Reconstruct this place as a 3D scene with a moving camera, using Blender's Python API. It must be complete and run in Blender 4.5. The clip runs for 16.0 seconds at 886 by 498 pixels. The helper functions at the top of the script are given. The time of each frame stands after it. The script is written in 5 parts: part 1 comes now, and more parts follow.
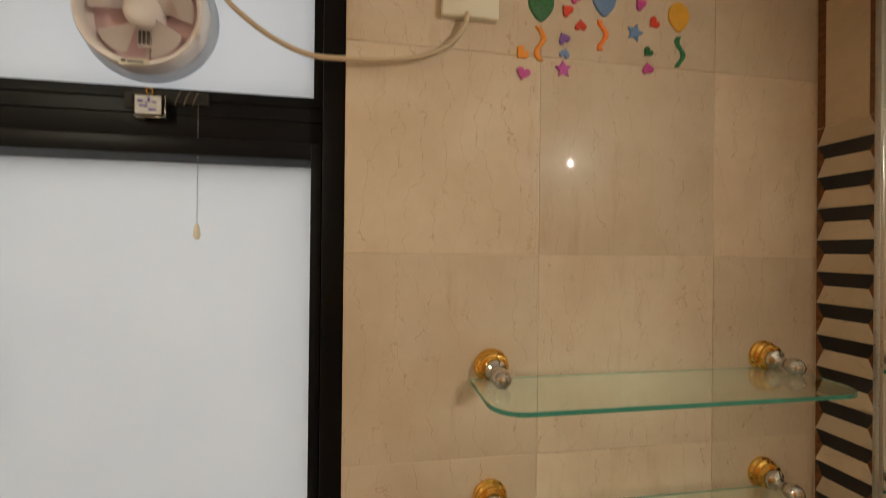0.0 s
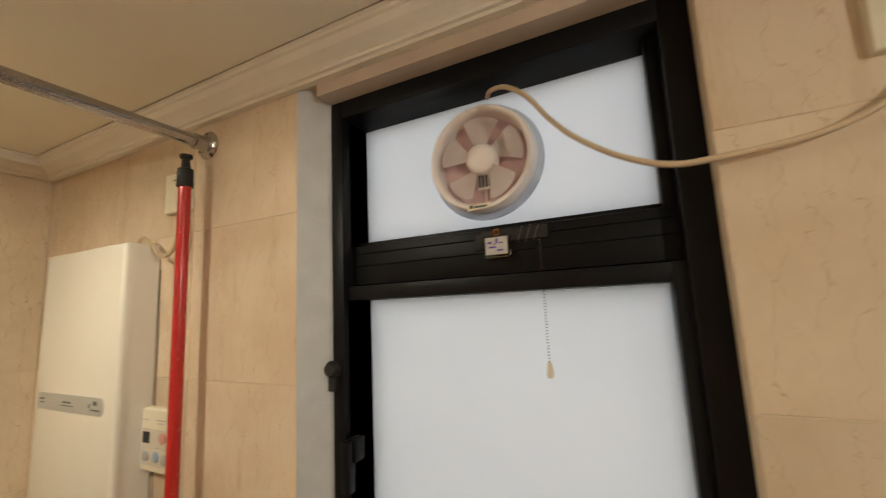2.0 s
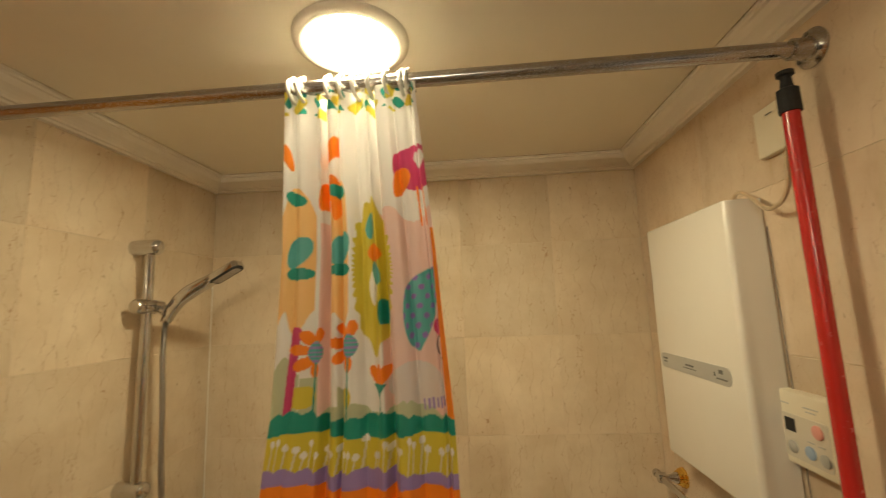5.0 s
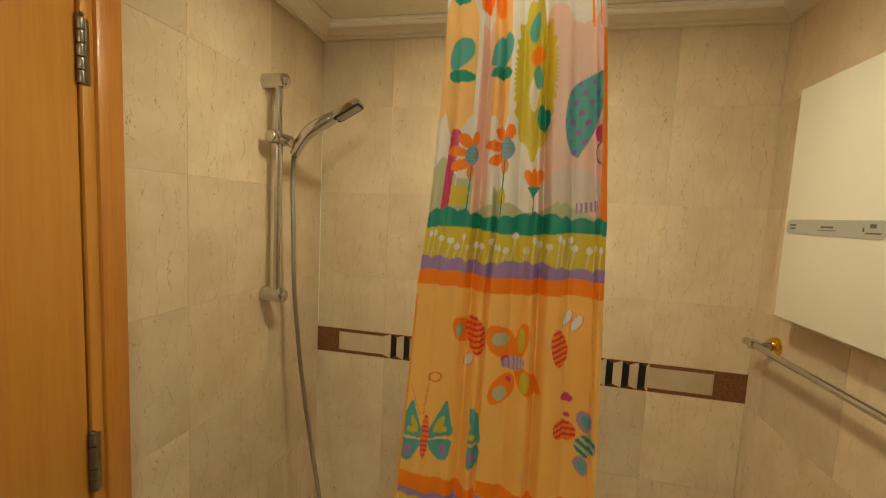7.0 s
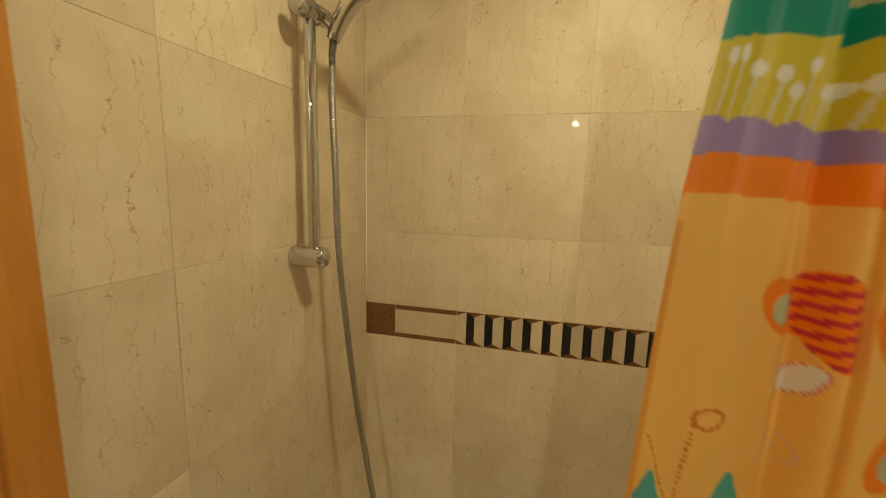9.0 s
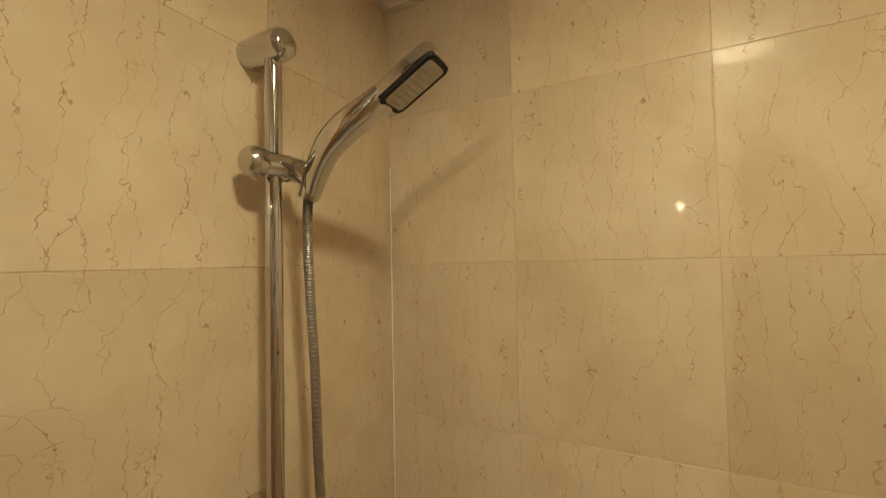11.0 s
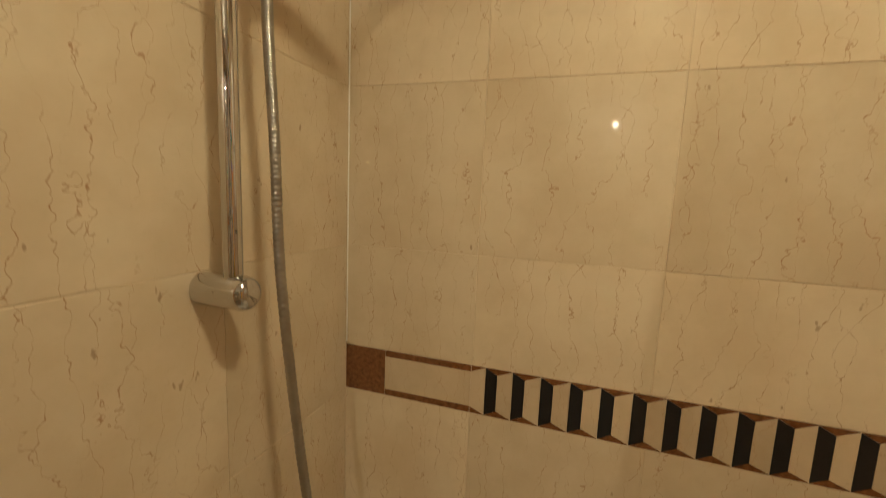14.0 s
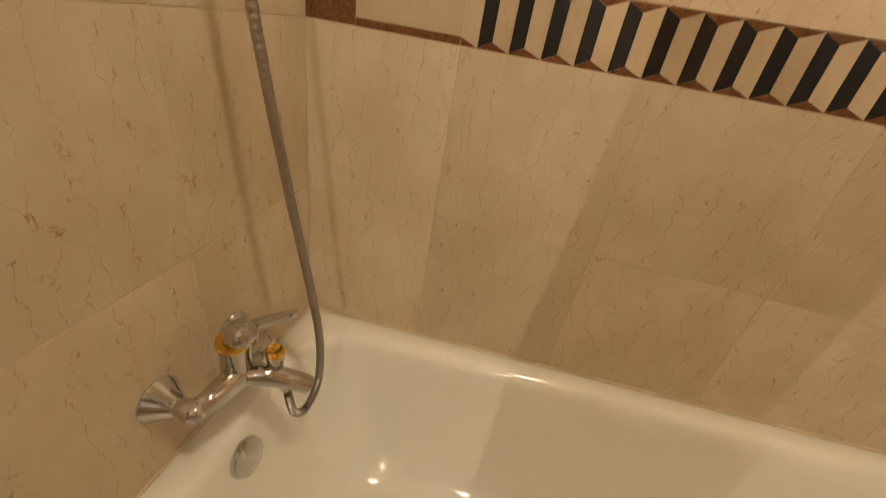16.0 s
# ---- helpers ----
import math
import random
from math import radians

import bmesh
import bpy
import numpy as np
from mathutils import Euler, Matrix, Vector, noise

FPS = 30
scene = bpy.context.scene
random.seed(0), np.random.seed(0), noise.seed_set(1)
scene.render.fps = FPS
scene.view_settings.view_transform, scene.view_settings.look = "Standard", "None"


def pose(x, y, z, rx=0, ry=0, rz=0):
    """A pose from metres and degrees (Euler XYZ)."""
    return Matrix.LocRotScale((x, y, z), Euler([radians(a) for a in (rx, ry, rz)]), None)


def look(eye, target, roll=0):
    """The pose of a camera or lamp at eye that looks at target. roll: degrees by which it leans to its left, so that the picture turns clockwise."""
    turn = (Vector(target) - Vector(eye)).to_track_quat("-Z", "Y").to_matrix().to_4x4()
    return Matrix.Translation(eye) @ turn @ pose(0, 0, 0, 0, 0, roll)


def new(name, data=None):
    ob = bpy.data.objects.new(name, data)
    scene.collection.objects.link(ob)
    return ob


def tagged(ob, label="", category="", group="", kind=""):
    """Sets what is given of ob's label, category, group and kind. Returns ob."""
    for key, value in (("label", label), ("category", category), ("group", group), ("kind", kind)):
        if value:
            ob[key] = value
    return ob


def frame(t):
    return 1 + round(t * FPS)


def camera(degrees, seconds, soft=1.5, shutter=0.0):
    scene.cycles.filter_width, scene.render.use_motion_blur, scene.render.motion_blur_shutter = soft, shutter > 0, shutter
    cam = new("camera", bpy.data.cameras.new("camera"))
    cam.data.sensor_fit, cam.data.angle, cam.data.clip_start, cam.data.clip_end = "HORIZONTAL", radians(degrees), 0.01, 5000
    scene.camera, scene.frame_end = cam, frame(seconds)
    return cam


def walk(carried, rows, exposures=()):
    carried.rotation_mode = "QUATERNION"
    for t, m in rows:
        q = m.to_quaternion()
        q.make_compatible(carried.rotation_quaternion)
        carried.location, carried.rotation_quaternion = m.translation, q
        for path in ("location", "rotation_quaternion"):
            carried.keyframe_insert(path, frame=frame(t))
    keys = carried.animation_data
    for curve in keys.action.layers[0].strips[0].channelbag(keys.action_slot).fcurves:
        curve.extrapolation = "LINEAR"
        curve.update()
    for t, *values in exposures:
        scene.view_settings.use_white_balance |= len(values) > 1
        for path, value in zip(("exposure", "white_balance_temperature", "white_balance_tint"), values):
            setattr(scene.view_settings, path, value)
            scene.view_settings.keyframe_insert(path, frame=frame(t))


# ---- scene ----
cam = camera(95.4, 16.0, soft=1.0, shutter=0.3)
PATH = [
    (0, (-0.015, -0.006, 1.704), (0.301, 1.969, 1.71), 0.6),
    (0.5, (-0.012, -0.037, 1.773), (0.195, 1.937, 2.023), 0.1),
    (1, (-0.039, -0.033, 1.808), (-0.146, 1.944, 2.093), 0.3),
    (1.5, (-0.081, 0.0, 1.818), (-0.55, 1.913, 2.163), -0.9),
    (2, (-0.151, 0.057, 1.823), (-1.023, 1.835, 2.1), -2.7),
    (2.5, (-0.245, 0.068, 1.821), (-1.35, 1.721, 2.035), -6.3),
    (3, (-0.291, 0.123, 1.827), (-1.721, 1.494, 2.105), -6.2),
    (3.5, (-0.325, 0.163, 1.833), (-2.081, 1.077, 2.119), -4.5),
    (4, (-0.344, 0.144, 1.817), (-2.306, 0.415, 2.094), -5.5),
    (4.5, (-0.344, 0.109, 1.82), (-2.318, 0.167, 2.14), -4.7),
    (5, (-0.325, 0.036, 1.807), (-2.3, -0.118, 2.083), -2.1),
    (5.2, (-0.309, 0.013, 1.798), (-2.28, -0.239, 2.03), -1.7),
    (7.3, (-0.283, -0.165, 1.608), (-2.23, -0.553, 1.364), 3.5),
    (7.5, (-0.285, -0.197, 1.584), (-2.228, -0.568, 1.291), 3.6),
    (8, (-0.317, -0.266, 1.527), (-2.252, -0.612, 1.154), 3.7),
    (8.5, (-0.443, -0.333, 1.516), (-2.359, -0.75, 1.124), 3.2),
    (9, (-0.639, -0.39, 1.518), (-2.551, -0.894, 1.214), 1.5),
    (9.5, (-0.766, -0.438, 1.547), (-2.661, -0.975, 1.202), 0.7),
    (10, (-0.896, -0.441, 1.606), (-2.771, -1.11, 1.408), -1.8),
    (10.2, (-0.944, -0.43, 1.629), (-2.773, -1.221, 1.453), -2.2),
    (12.3, (-0.989, -0.389, 1.745), (-2.778, -1.219, 2.081), -0.6),
    (12.5, (-0.983, -0.4, 1.728), (-2.795, -1.179, 2.057), -0.3),
    (13, (-0.957, -0.431, 1.669), (-2.816, -1.132, 1.895), 0.4),
    (13.5, (-0.951, -0.452, 1.597), (-2.839, -1.11, 1.563), 1.6),
    (14, (-0.97, -0.458, 1.498), (-2.857, -1.067, 1.236), 2.4),
    (14.5, (-0.989, -0.471, 1.402), (-2.834, -1.08, 0.927), 4.3),
    (15, (-1.001, -0.49, 1.317), (-2.801, -1.037, 0.637), 7.1),
    (15.5, (-0.991, -0.498, 1.193), (-2.808, -0.853, 0.435), 8.7),
    (16, (-0.977, -0.479, 1.126), (-2.691, -0.751, 0.132), 10.1),
]
EXPO = [(0.0, 0.42, 5650, 13), (0.5, 0.42, 5600, 14), (1.5, 0.44, 5600, 13), (2.5, 0.6, 5650, 13), (3.5, 0.37, 6600, 14), (4.0, 0.47, 6400, 13), (4.5, 0.38, 6450, 10), (5.0, 0.19, 6450, 9), (7.5, 0.42, 6400, 2), (8.5, 0.46, 6480, -2),
        (9.5, 0.37, 6400, -3), (10.0, 0.31, 6400, 3), (12.5, 0.07, 6400, 8), (13.5, 0.14, 6400, 9), (14.5, 0.33, 6500, 11), (15.0, 0.39, 6500, 13), (15.5, 0.48, 6480, 15), (16.0, 0.72, 6220, 17)]
walk(cam, [(t, look(eye, target, roll)) for t, eye, target, roll in PATH], EXPO)

# ---- plan, in metres ----
WX, SY, NY, EX = -1.681, -0.891, 0.583, 0.736     # faces of the four tiled walls
CZ = 2.2865                                       # ceiling
COR = 2.236                                       # underside of the cornice
LAMP = (-0.985, -0.168)

# ---- world and light ----
world = bpy.data.worlds.new("sky")
scene.world = world
world.use_nodes = True
wn = world.node_tree
sky = wn.nodes.new("ShaderNodeTexSky")
sky.sky_type, sky.sun_disc = "NISHITA", False
sky.sun_elevation, sky.sun_rotation = radians(40), radians(200)
wn.links.new(sky.outputs[0], wn.nodes["Background"].inputs[0])
wn.nodes["Background"].inputs[1].default_value = 0.1
CEILING_LAMP, WALL_LAMP, DAYLIGHT = 130.0, 2650.0, 0.66


# ---- materials ----
def material(name):
    m = bpy.data.materials.new(name)
    m.use_nodes = True
    return m, m.node_tree, m.node_tree.nodes["Principled BSDF"]


def node(nt, kind, **kw):
    n = nt.nodes.new("ShaderNode" + kind)
    for k, v in kw.items():
        n.inputs[k.replace("_", " ")].default_value = v
    return n


def mix(nt, a, b, fac):
    n = nt.nodes.new("ShaderNodeMix")
    n.data_type = "RGBA"
    for i, v in ((0, fac), (6, a), (7, b)):
        if isinstance(v, bpy.types.NodeSocket):
            nt.links.new(v, n.inputs[i])
        else:
            n.inputs[i].default_value = (*v, 1) if isinstance(v, tuple) and len(v) == 3 else v
    return n.outputs[2]


def maths(nt, op, a, b=0.0, c=None):
    n = nt.nodes.new("ShaderNodeMath")
    n.operation = op
    for i, v in enumerate((a, b, c)):
        if isinstance(v, bpy.types.NodeSocket):
            nt.links.new(v, n.inputs[i])
        elif v is not None:
            n.inputs[i].default_value = v
    return n.outputs[0]


def ramp(nt, fac, lo, hi):
    n = nt.nodes.new("ShaderNodeMapRange")
    n.interpolation_type = "SMOOTHSTEP"
    nt.links.new(fac, n.inputs[0])
    n.inputs[1].default_value, n.inputs[2].default_value = lo, hi
    return n.outputs[0]


def spot(nt, vec, scale, detail=3.0, rough=0.55, distort=0.0):
    n = node(nt, "TexNoise", Scale=scale, Detail=detail, Roughness=rough, Distortion=distort)
    if vec is not None:
        nt.links.new(vec, n.inputs["Vector"])
    return n.outputs["Fac"]


def bump(nt, bsdf, height, strength, distance=0.001):
    b = node(nt, "Bump", Strength=strength, Distance=distance)
    nt.links.new(height, b.inputs["Height"])
    nt.links.new(b.outputs[0], bsdf.inputs["Normal"])


def plain(name, color, rough=0.4, metal=0.0, vary=0.12, scale=30.0, relief=0.05, coat=0.0, ior=1.5):
    """A surface of one colour with soft mottling, uneven gloss and fine relief."""
    m, nt, p = material(name)
    co = nt.nodes.new("ShaderNodeTexCoord").outputs["Object"]
    a = spot(nt, co, scale)
    b = spot(nt, co, scale * 9, 2.0)
    dark = tuple(c * (1 - vary) for c in color)
    light = tuple(min(1.0, c * (1 + vary * 0.6)) for c in color)
    nt.links.new(mix(nt, dark, light, a), p.inputs["Base Color"])
    nt.links.new(maths(nt, "MULTIPLY_ADD", b, rough * 0.5, rough * 0.75), p.inputs["Roughness"])
    p.inputs["Metallic"].default_value = metal
    p.inputs["IOR"].default_value = ior
    p.inputs["Coat Weight"].default_value = coat
    if relief:
        bump(nt, p, b, relief, 0.0006)
    return m


def marble(name, base, pale, vein, veins=1.0, rough=0.28, stain=0.0):
    """Polished cream limestone with thin wandering upright veins and small fossil flecks."""
    m, nt, p = material(name)
    co = nt.nodes.new("ShaderNodeTexCoord").outputs["Object"]
    rnd = nt.nodes.new("ShaderNodeObjectInfo").outputs["Random"]
    off = nt.nodes.new("ShaderNodeCombineXYZ")
    for i, k in enumerate((37.0, 91.0, 53.0)):
        nt.links.new(maths(nt, "MULTIPLY", rnd, k), off.inputs[i])
    add = nt.nodes.new("ShaderNodeVectorMath")
    nt.links.new(co, add.inputs[0])
    nt.links.new(off.outputs[0], add.inputs[1])
    v = add.outputs[0]
    stretch = node(nt, "Mapping", Scale=(1.0, 1.0, 0.2))
    nt.links.new(v, stretch.inputs[0])
    sv = stretch.outputs[0]
    sep = nt.nodes.new("ShaderNodeSeparateXYZ")
    nt.links.new(v, sep.inputs[0])
    slow, mid, quick = spot(nt, v, 7.0, 1.0), spot(nt, v, 38.0, 2.0, 0.6), spot(nt, v, 150.0, 1.0)

    def family(density, wander, kink, width, shift):
        """Lines that run upwards side by side, each wandering."""
        f = maths(nt, "MULTIPLY_ADD", sep.outputs[0], density, shift)
        f = maths(nt, "MULTIPLY_ADD", slow, wander, f)
        f = maths(nt, "MULTIPLY_ADD", mid, kink, f)
        f = maths(nt, "MULTIPLY_ADD", quick, kink * 0.22, f)
        return maths(nt, "SUBTRACT", 1.0, ramp(nt, maths(nt, "ABSOLUTE", maths(nt, "SUBTRACT", maths(nt, "FRACT", f), 0.5)), 0.15 * width, width))
    line1 = family(27.0, 3.4, 0.85, 0.024, 0.0)
    line2 = family(21.0, -3.0, -0.9, 0.018, 0.4)
    gate = ramp(nt, spot(nt, sv, 20.0, 3.0), 0.36, 0.50)
    gate2 = ramp(nt, spot(nt, sv, 28.0, 3.0), 0.43, 0.57)
    deep = maths(nt, "MULTIPLY_ADD", ramp(nt, spot(nt, v, 55.0, 2.0), 0.4, 0.65), 0.65, 0.35)
    veinf = maths(nt, "MULTIPLY", maths(nt, "MAXIMUM", maths(nt, "MULTIPLY", line1, gate), maths(nt, "MULTIPLY", line2, gate2)), deep)
    fl = node(nt, "Mapping", Scale=(1.0, 1.0, 0.55), Rotation=(0, 0.7, 0))
    nt.links.new(v, fl.inputs[0])
    fleck = ramp(nt, spot(nt, fl.outputs[0], 70.0, 2.0, 0.5), 0.72, 0.78)
    cloud = spot(nt, v, 7.0, 4.0, 0.6)
    fine = spot(nt, v, 160.0, 2.0)
    c = mix(nt, base, pale, ramp(nt, cloud, 0.3, 0.7))
    tone = maths(nt, "MULTIPLY_ADD", rnd, 0.21, 0.865)
    tn = nt.nodes.new("ShaderNodeVectorMath")
    tn.operation = "SCALE"
    nt.links.new(c, tn.inputs[0])
    nt.links.new(tone, tn.inputs["Scale"])
    c = mix(nt, tn.outputs[0], vein, maths(nt, "MULTIPLY", veinf, 0.76 * veins))
    c = mix(nt, c, tuple(x * 0.6 for x in vein), maths(nt, "MULTIPLY", fleck, 0.5 * veins))
    if stain:
        c = mix(nt, c, (0.40, 0.25, 0.11), maths(nt, "MULTIPLY", ramp(nt, spot(nt, sv, 16.0, 5.0, 0.65), 0.56, 0.78), stain))
    nt.links.new(c, p.inputs["Base Color"])
    nt.links.new(maths(nt, "MULTIPLY_ADD", fine, 0.05, rough - 0.025), p.inputs["Roughness"])
    p.inputs["Specular IOR Level"].default_value = 0.09
    p.inputs["Coat Weight"].default_value = 0.035
    p.inputs["Coat Roughness"].default_value = 0.055
    wavy = maths(nt, "MULTIPLY_ADD", spot(nt, v, 9.0, 2.0), 1.0, maths(nt, "MULTIPLY", veinf, -0.06))
    bump(nt, p, wavy, 0.05, 0.0015)
    return m


M_TILE = marble("cream_marble", (0.60, 0.475, 0.325), (0.69, 0.57, 0.41), (0.31, 0.135, 0.055))
M_TILE_N = marble("cream_marble_plain", (0.61, 0.475, 0.335), (0.69, 0.565, 0.42), (0.36, 0.19, 0.10), 0.7, stain=0.5)
M_CREAM = marble("inlay_cream", (0.50, 0.385, 0.255), (0.60, 0.475, 0.33), (0.36, 0.20, 0.10), 0.6)
M_BROWN = plain("brown_granite", (0.21, 0.085, 0.034), 0.2, vary=0.95, scale=120, relief=0.03)
M_BLACK = plain("black_marble", (0.010, 0.010, 0.011), 0.3, vary=0.5, scale=60, relief=0.02)
M_GROUT = plain("grout", (0.68, 0.55, 0.385), 0.8, vary=0.35, scale=22, relief=0.3)
M_PLASTER = plain("ceiling_paint", (0.82, 0.75, 0.61), 0.7, vary=0.05, scale=6, relief=0.12)
M_CORNICE = plain("cornice_paint", (0.78, 0.71, 0.60), 0.55, vary=0.07, scale=14, relief=0.12)
M_REVEAL = plain("reveal_paint", (0.56, 0.56, 0.575), 0.7, vary=0.22, scale=22, relief=0.5)
M_ALU = plain("black_aluminium", (0.008, 0.008, 0.009), 0.42, 0.0, vary=0.3, scale=20, relief=0.05)
M_RUBBER = plain("black_rubber", (0.01, 0.01, 0.01), 0.7)
M_CHROME = plain("chrome", (0.60, 0.595, 0.60), 0.022, 1.0, vary=0.05, scale=40, relief=0.01)
M_STEEL = plain("brushed_steel", (0.46, 0.44, 0.43), 0.26, 1.0, vary=0.2, scale=50, relief=0.03)
M_HOSE = plain("hose_steel", (0.42, 0.40, 0.365), 0.34, 1.0, vary=0.2, scale=60, relief=0.03)
M_GOLD = plain("gold_plate", (0.85, 0.53, 0.11), 0.09, 1.0, vary=0.1, scale=60, relief=0.01)
M_FAN = plain("fan_plastic", (0.86, 0.79, 0.765), 0.35, vary=0.05, scale=20, relief=0.03)
M_FANIN = plain("fan_inside", (0.60, 0.46, 0.44), 0.3, vary=0.15, scale=25, relief=0.05)
M_CORD = plain("cream_cable", (0.55, 0.42, 0.27), 0.45, vary=0.12, scale=30)
M_IVORY = plain("ivory_plastic", (0.74, 0.67, 0.52), 0.35, vary=0.05, scale=12, relief=0.03)
M_WHITE = plain("white_enamel", (0.80, 0.76, 0.68), 0.22, vary=0.03, scale=8, relief=0.02, coat=0.3)
M_TUB = plain("bath_enamel", (0.88, 0.84, 0.76), 0.1, vary=0.03, scale=5, relief=0.02, coat=0.5)
M_GREY = plain("grey_label", (0.42, 0.41, 0.38), 0.4, vary=0.06, scale=30)
M_DGREY = plain("dark_print", (0.12, 0.115, 0.11), 0.5)
M_RED = plain("red_lacquer", (0.50, 0.018, 0.016), 0.25, vary=0.12, scale=14, relief=0.03, coat=0.4)
M_PINKB = plain("pink_button", (0.72, 0.33, 0.28), 0.4)
M_BLUEB = plain("blue_button", (0.30, 0.40, 0.55), 0.4)
M_TAGW = plain("tag_paper", (0.56, 0.54, 0.53), 0.3, vary=0.35, scale=90)
M_INK = plain("purple_ink", (0.10, 0.06, 0.36), 0.5)
M_FLOOR = plain("floor_stone", (0.45, 0.37, 0.27), 0.3, vary=0.2, scale=9)


def wood(name, base, dark):
    m, nt, p = material(name)
    co = nt.nodes.new("ShaderNodeTexCoord").outputs["Object"]
    mp = node(nt, "Mapping", Scale=(1.0, 1.0, 0.05))
    nt.links.new(co, mp.inputs[0])
    g = spot(nt, mp.outputs[0], 60.0, 4.0, 0.6, 0.4)
    g2 = spot(nt, mp.outputs[0], 260.0, 2.0)
    f = maths(nt, "MULTIPLY_ADD", g2, 0.35, maths(nt, "MULTIPLY", g, 0.65))
    nt.links.new(mix(nt, dark, base, ramp(nt, f, 0.34, 0.62)), p.inputs["Base Color"])
    p.inputs["Roughness"].default_value = 0.36
    p.inputs["Coat Weight"].default_value = 0.15
    bump(nt, p, g2, 0.06, 0.0004)
    return m


M_WOOD = wood("door_wood", (0.54, 0.245, 0.040), (0.49, 0.21, 0.033))
M_TRIM = wood("trim_wood", (0.50, 0.205, 0.034), (0.43, 0.165, 0.026))


M_ALU.node_tree.nodes["Principled BSDF"].inputs["Specular IOR Level"].default_value = 0.12


def lit_plastic(name, color, through_):
    """Thin plastic that lets some light through."""
    m = plain(name, color, 0.35, vary=0.08, scale=20, relief=0.03)
    nt = m.node_tree
    tr = nt.nodes.new("ShaderNodeBsdfTranslucent")
    tr.inputs[0].default_value = (*color, 1)
    ms = nt.nodes.new("ShaderNodeMixShader")
    ms.inputs[0].default_value = through_
    nt.links.new(nt.nodes["Principled BSDF"].outputs[0], ms.inputs[1])
    nt.links.new(tr.outputs[0], ms.inputs[2])
    nt.links.new(ms.outputs[0], nt.nodes["Material Output"].inputs[0])
    return m


def puffy(name, color):
    return plain(name, color, 0.28, vary=0.1, scale=60, relief=0.02, coat=0.3)


def frosted():
    m, nt, p = material("frosted_glass")
    out = nt.nodes["Material Output"]
    tr = nt.nodes.new("ShaderNodeBsdfTranslucent")
    gl = node(nt, "BsdfGlossy", Roughness=0.55)
    gl.inputs[0].default_value = (0.9, 0.9, 0.9, 1)
    co = nt.nodes.new("ShaderNodeTexCoord").outputs["Object"]
    nt.links.new(mix(nt, (0.86, 0.87, 0.88), (0.93, 0.93, 0.93), spot(nt, co, 5.0)), tr.inputs[0])
    fr = node(nt, "Fresnel", IOR=1.35)
    ms = nt.nodes.new("ShaderNodeMixShader")
    nt.links.new(fr.outputs[0], ms.inputs[0])
    nt.links.new(tr.outputs[0], ms.inputs[1])
    nt.links.new(gl.outputs[0], ms.inputs[2])
    nt.links.new(ms.outputs[0], out.inputs[0])
    return m


def clear(name, color, rough=0.02):
    m, nt, p = material(name)
    p.inputs["Base Color"].default_value = (*color, 1)
    p.inputs["Transmission Weight"].default_value = 1.0
    p.inputs["Roughness"].default_value = rough
    p.inputs["IOR"].default_value = 1.5
    return m


def glow(name, color, strength):
    m, nt, p = material(name)
    p.inputs["Base Color"].default_value = (0.8, 0.8, 0.8, 1)
    p.inputs["Emission Color"].default_value = (*color, 1)
    p.inputs["Emission Strength"].default_value = strength
    return m


M_FROST = frosted()
M_SHELF = clear("shelf_glass", (0.86, 0.97, 0.92))
M_EDGE = clear("glass_edge", (0.12, 0.55, 0.40), 0.25)
M_EDGE.node_tree.nodes["Principled BSDF"].inputs["Transmission Weight"].default_value = 0.6
M_MIRROR = plain("mirror_silver", (0.85, 0.85, 0.84), 0.02, 1.0, vary=0.01, relief=0)
M_LAMP = glow("lamp_diffuser", (1.0, 0.87, 0.56), CEILING_LAMP)
M_BULB = glow("bulb_glass", (1.0, 0.89, 0.64), WALL_LAMP)
M_DAY = glow("bright_sky", (1.0, 0.925, 0.73), DAYLIGHT)


# ---- building blocks ----
def mesh_from(name, verts, faces, mats, smooth=False, index=None):
    me = bpy.data.meshes.new(name)
    me.from_pydata([tuple(v) for v in verts], [], [tuple(f) for f in faces])
    for m in (mats if isinstance(mats, (list, tuple)) else [mats]):
        me.materials.append(m)
    if smooth:
        me.polygons.foreach_set("use_smooth", [True] * len(me.polygons))
    if index is not None:
        me.polygons.foreach_set("material_index", index)
    me.update()
    return me


def part(name, bm, mat, parent=None, label="", smooth=None):
    """Links a bmesh as one mesh object under a thing or under a part."""
    me = bpy.data.meshes.new(name)
    bm.to_mesh(me)
    bm.free()
    me.materials.append(mat)
    if smooth:
        me.polygons.foreach_set("use_smooth", [True] * len(me.polygons))
        me.set_sharp_from_angle(angle=radians(smooth))
    ob = new(name, me)
    ob.parent = parent
    if label:
        ob["label"] = label
    return ob


def thing(name, label, category, at=(0, 0, 0), group="", kind=""):
    ob = new(name)
    ob.empty_display_size = 0.05
    ob.location = at
    return tagged(ob, label, category, group, kind)


def box(x0, y0, z0, x1, y1, z1, bevel=0.0, seg=2, into=None):
    bm = into or bmesh.new()
    got = bmesh.ops.create_cube(bm, size=1.0, matrix=Matrix.LocRotScale(((x0 + x1) / 2, (y0 + y1) / 2, (z0 + z1) / 2), None, (abs(x1 - x0), abs(y1 - y0), abs(z1 - z0))))
    if bevel:
        edges = list({e for v in got["verts"] for e in v.link_edges})
        bmesh.ops.bevel(bm, geom=edges, offset=bevel, segments=seg, profile=0.5, affect="EDGES", clamp_overlap=True)
    return bm


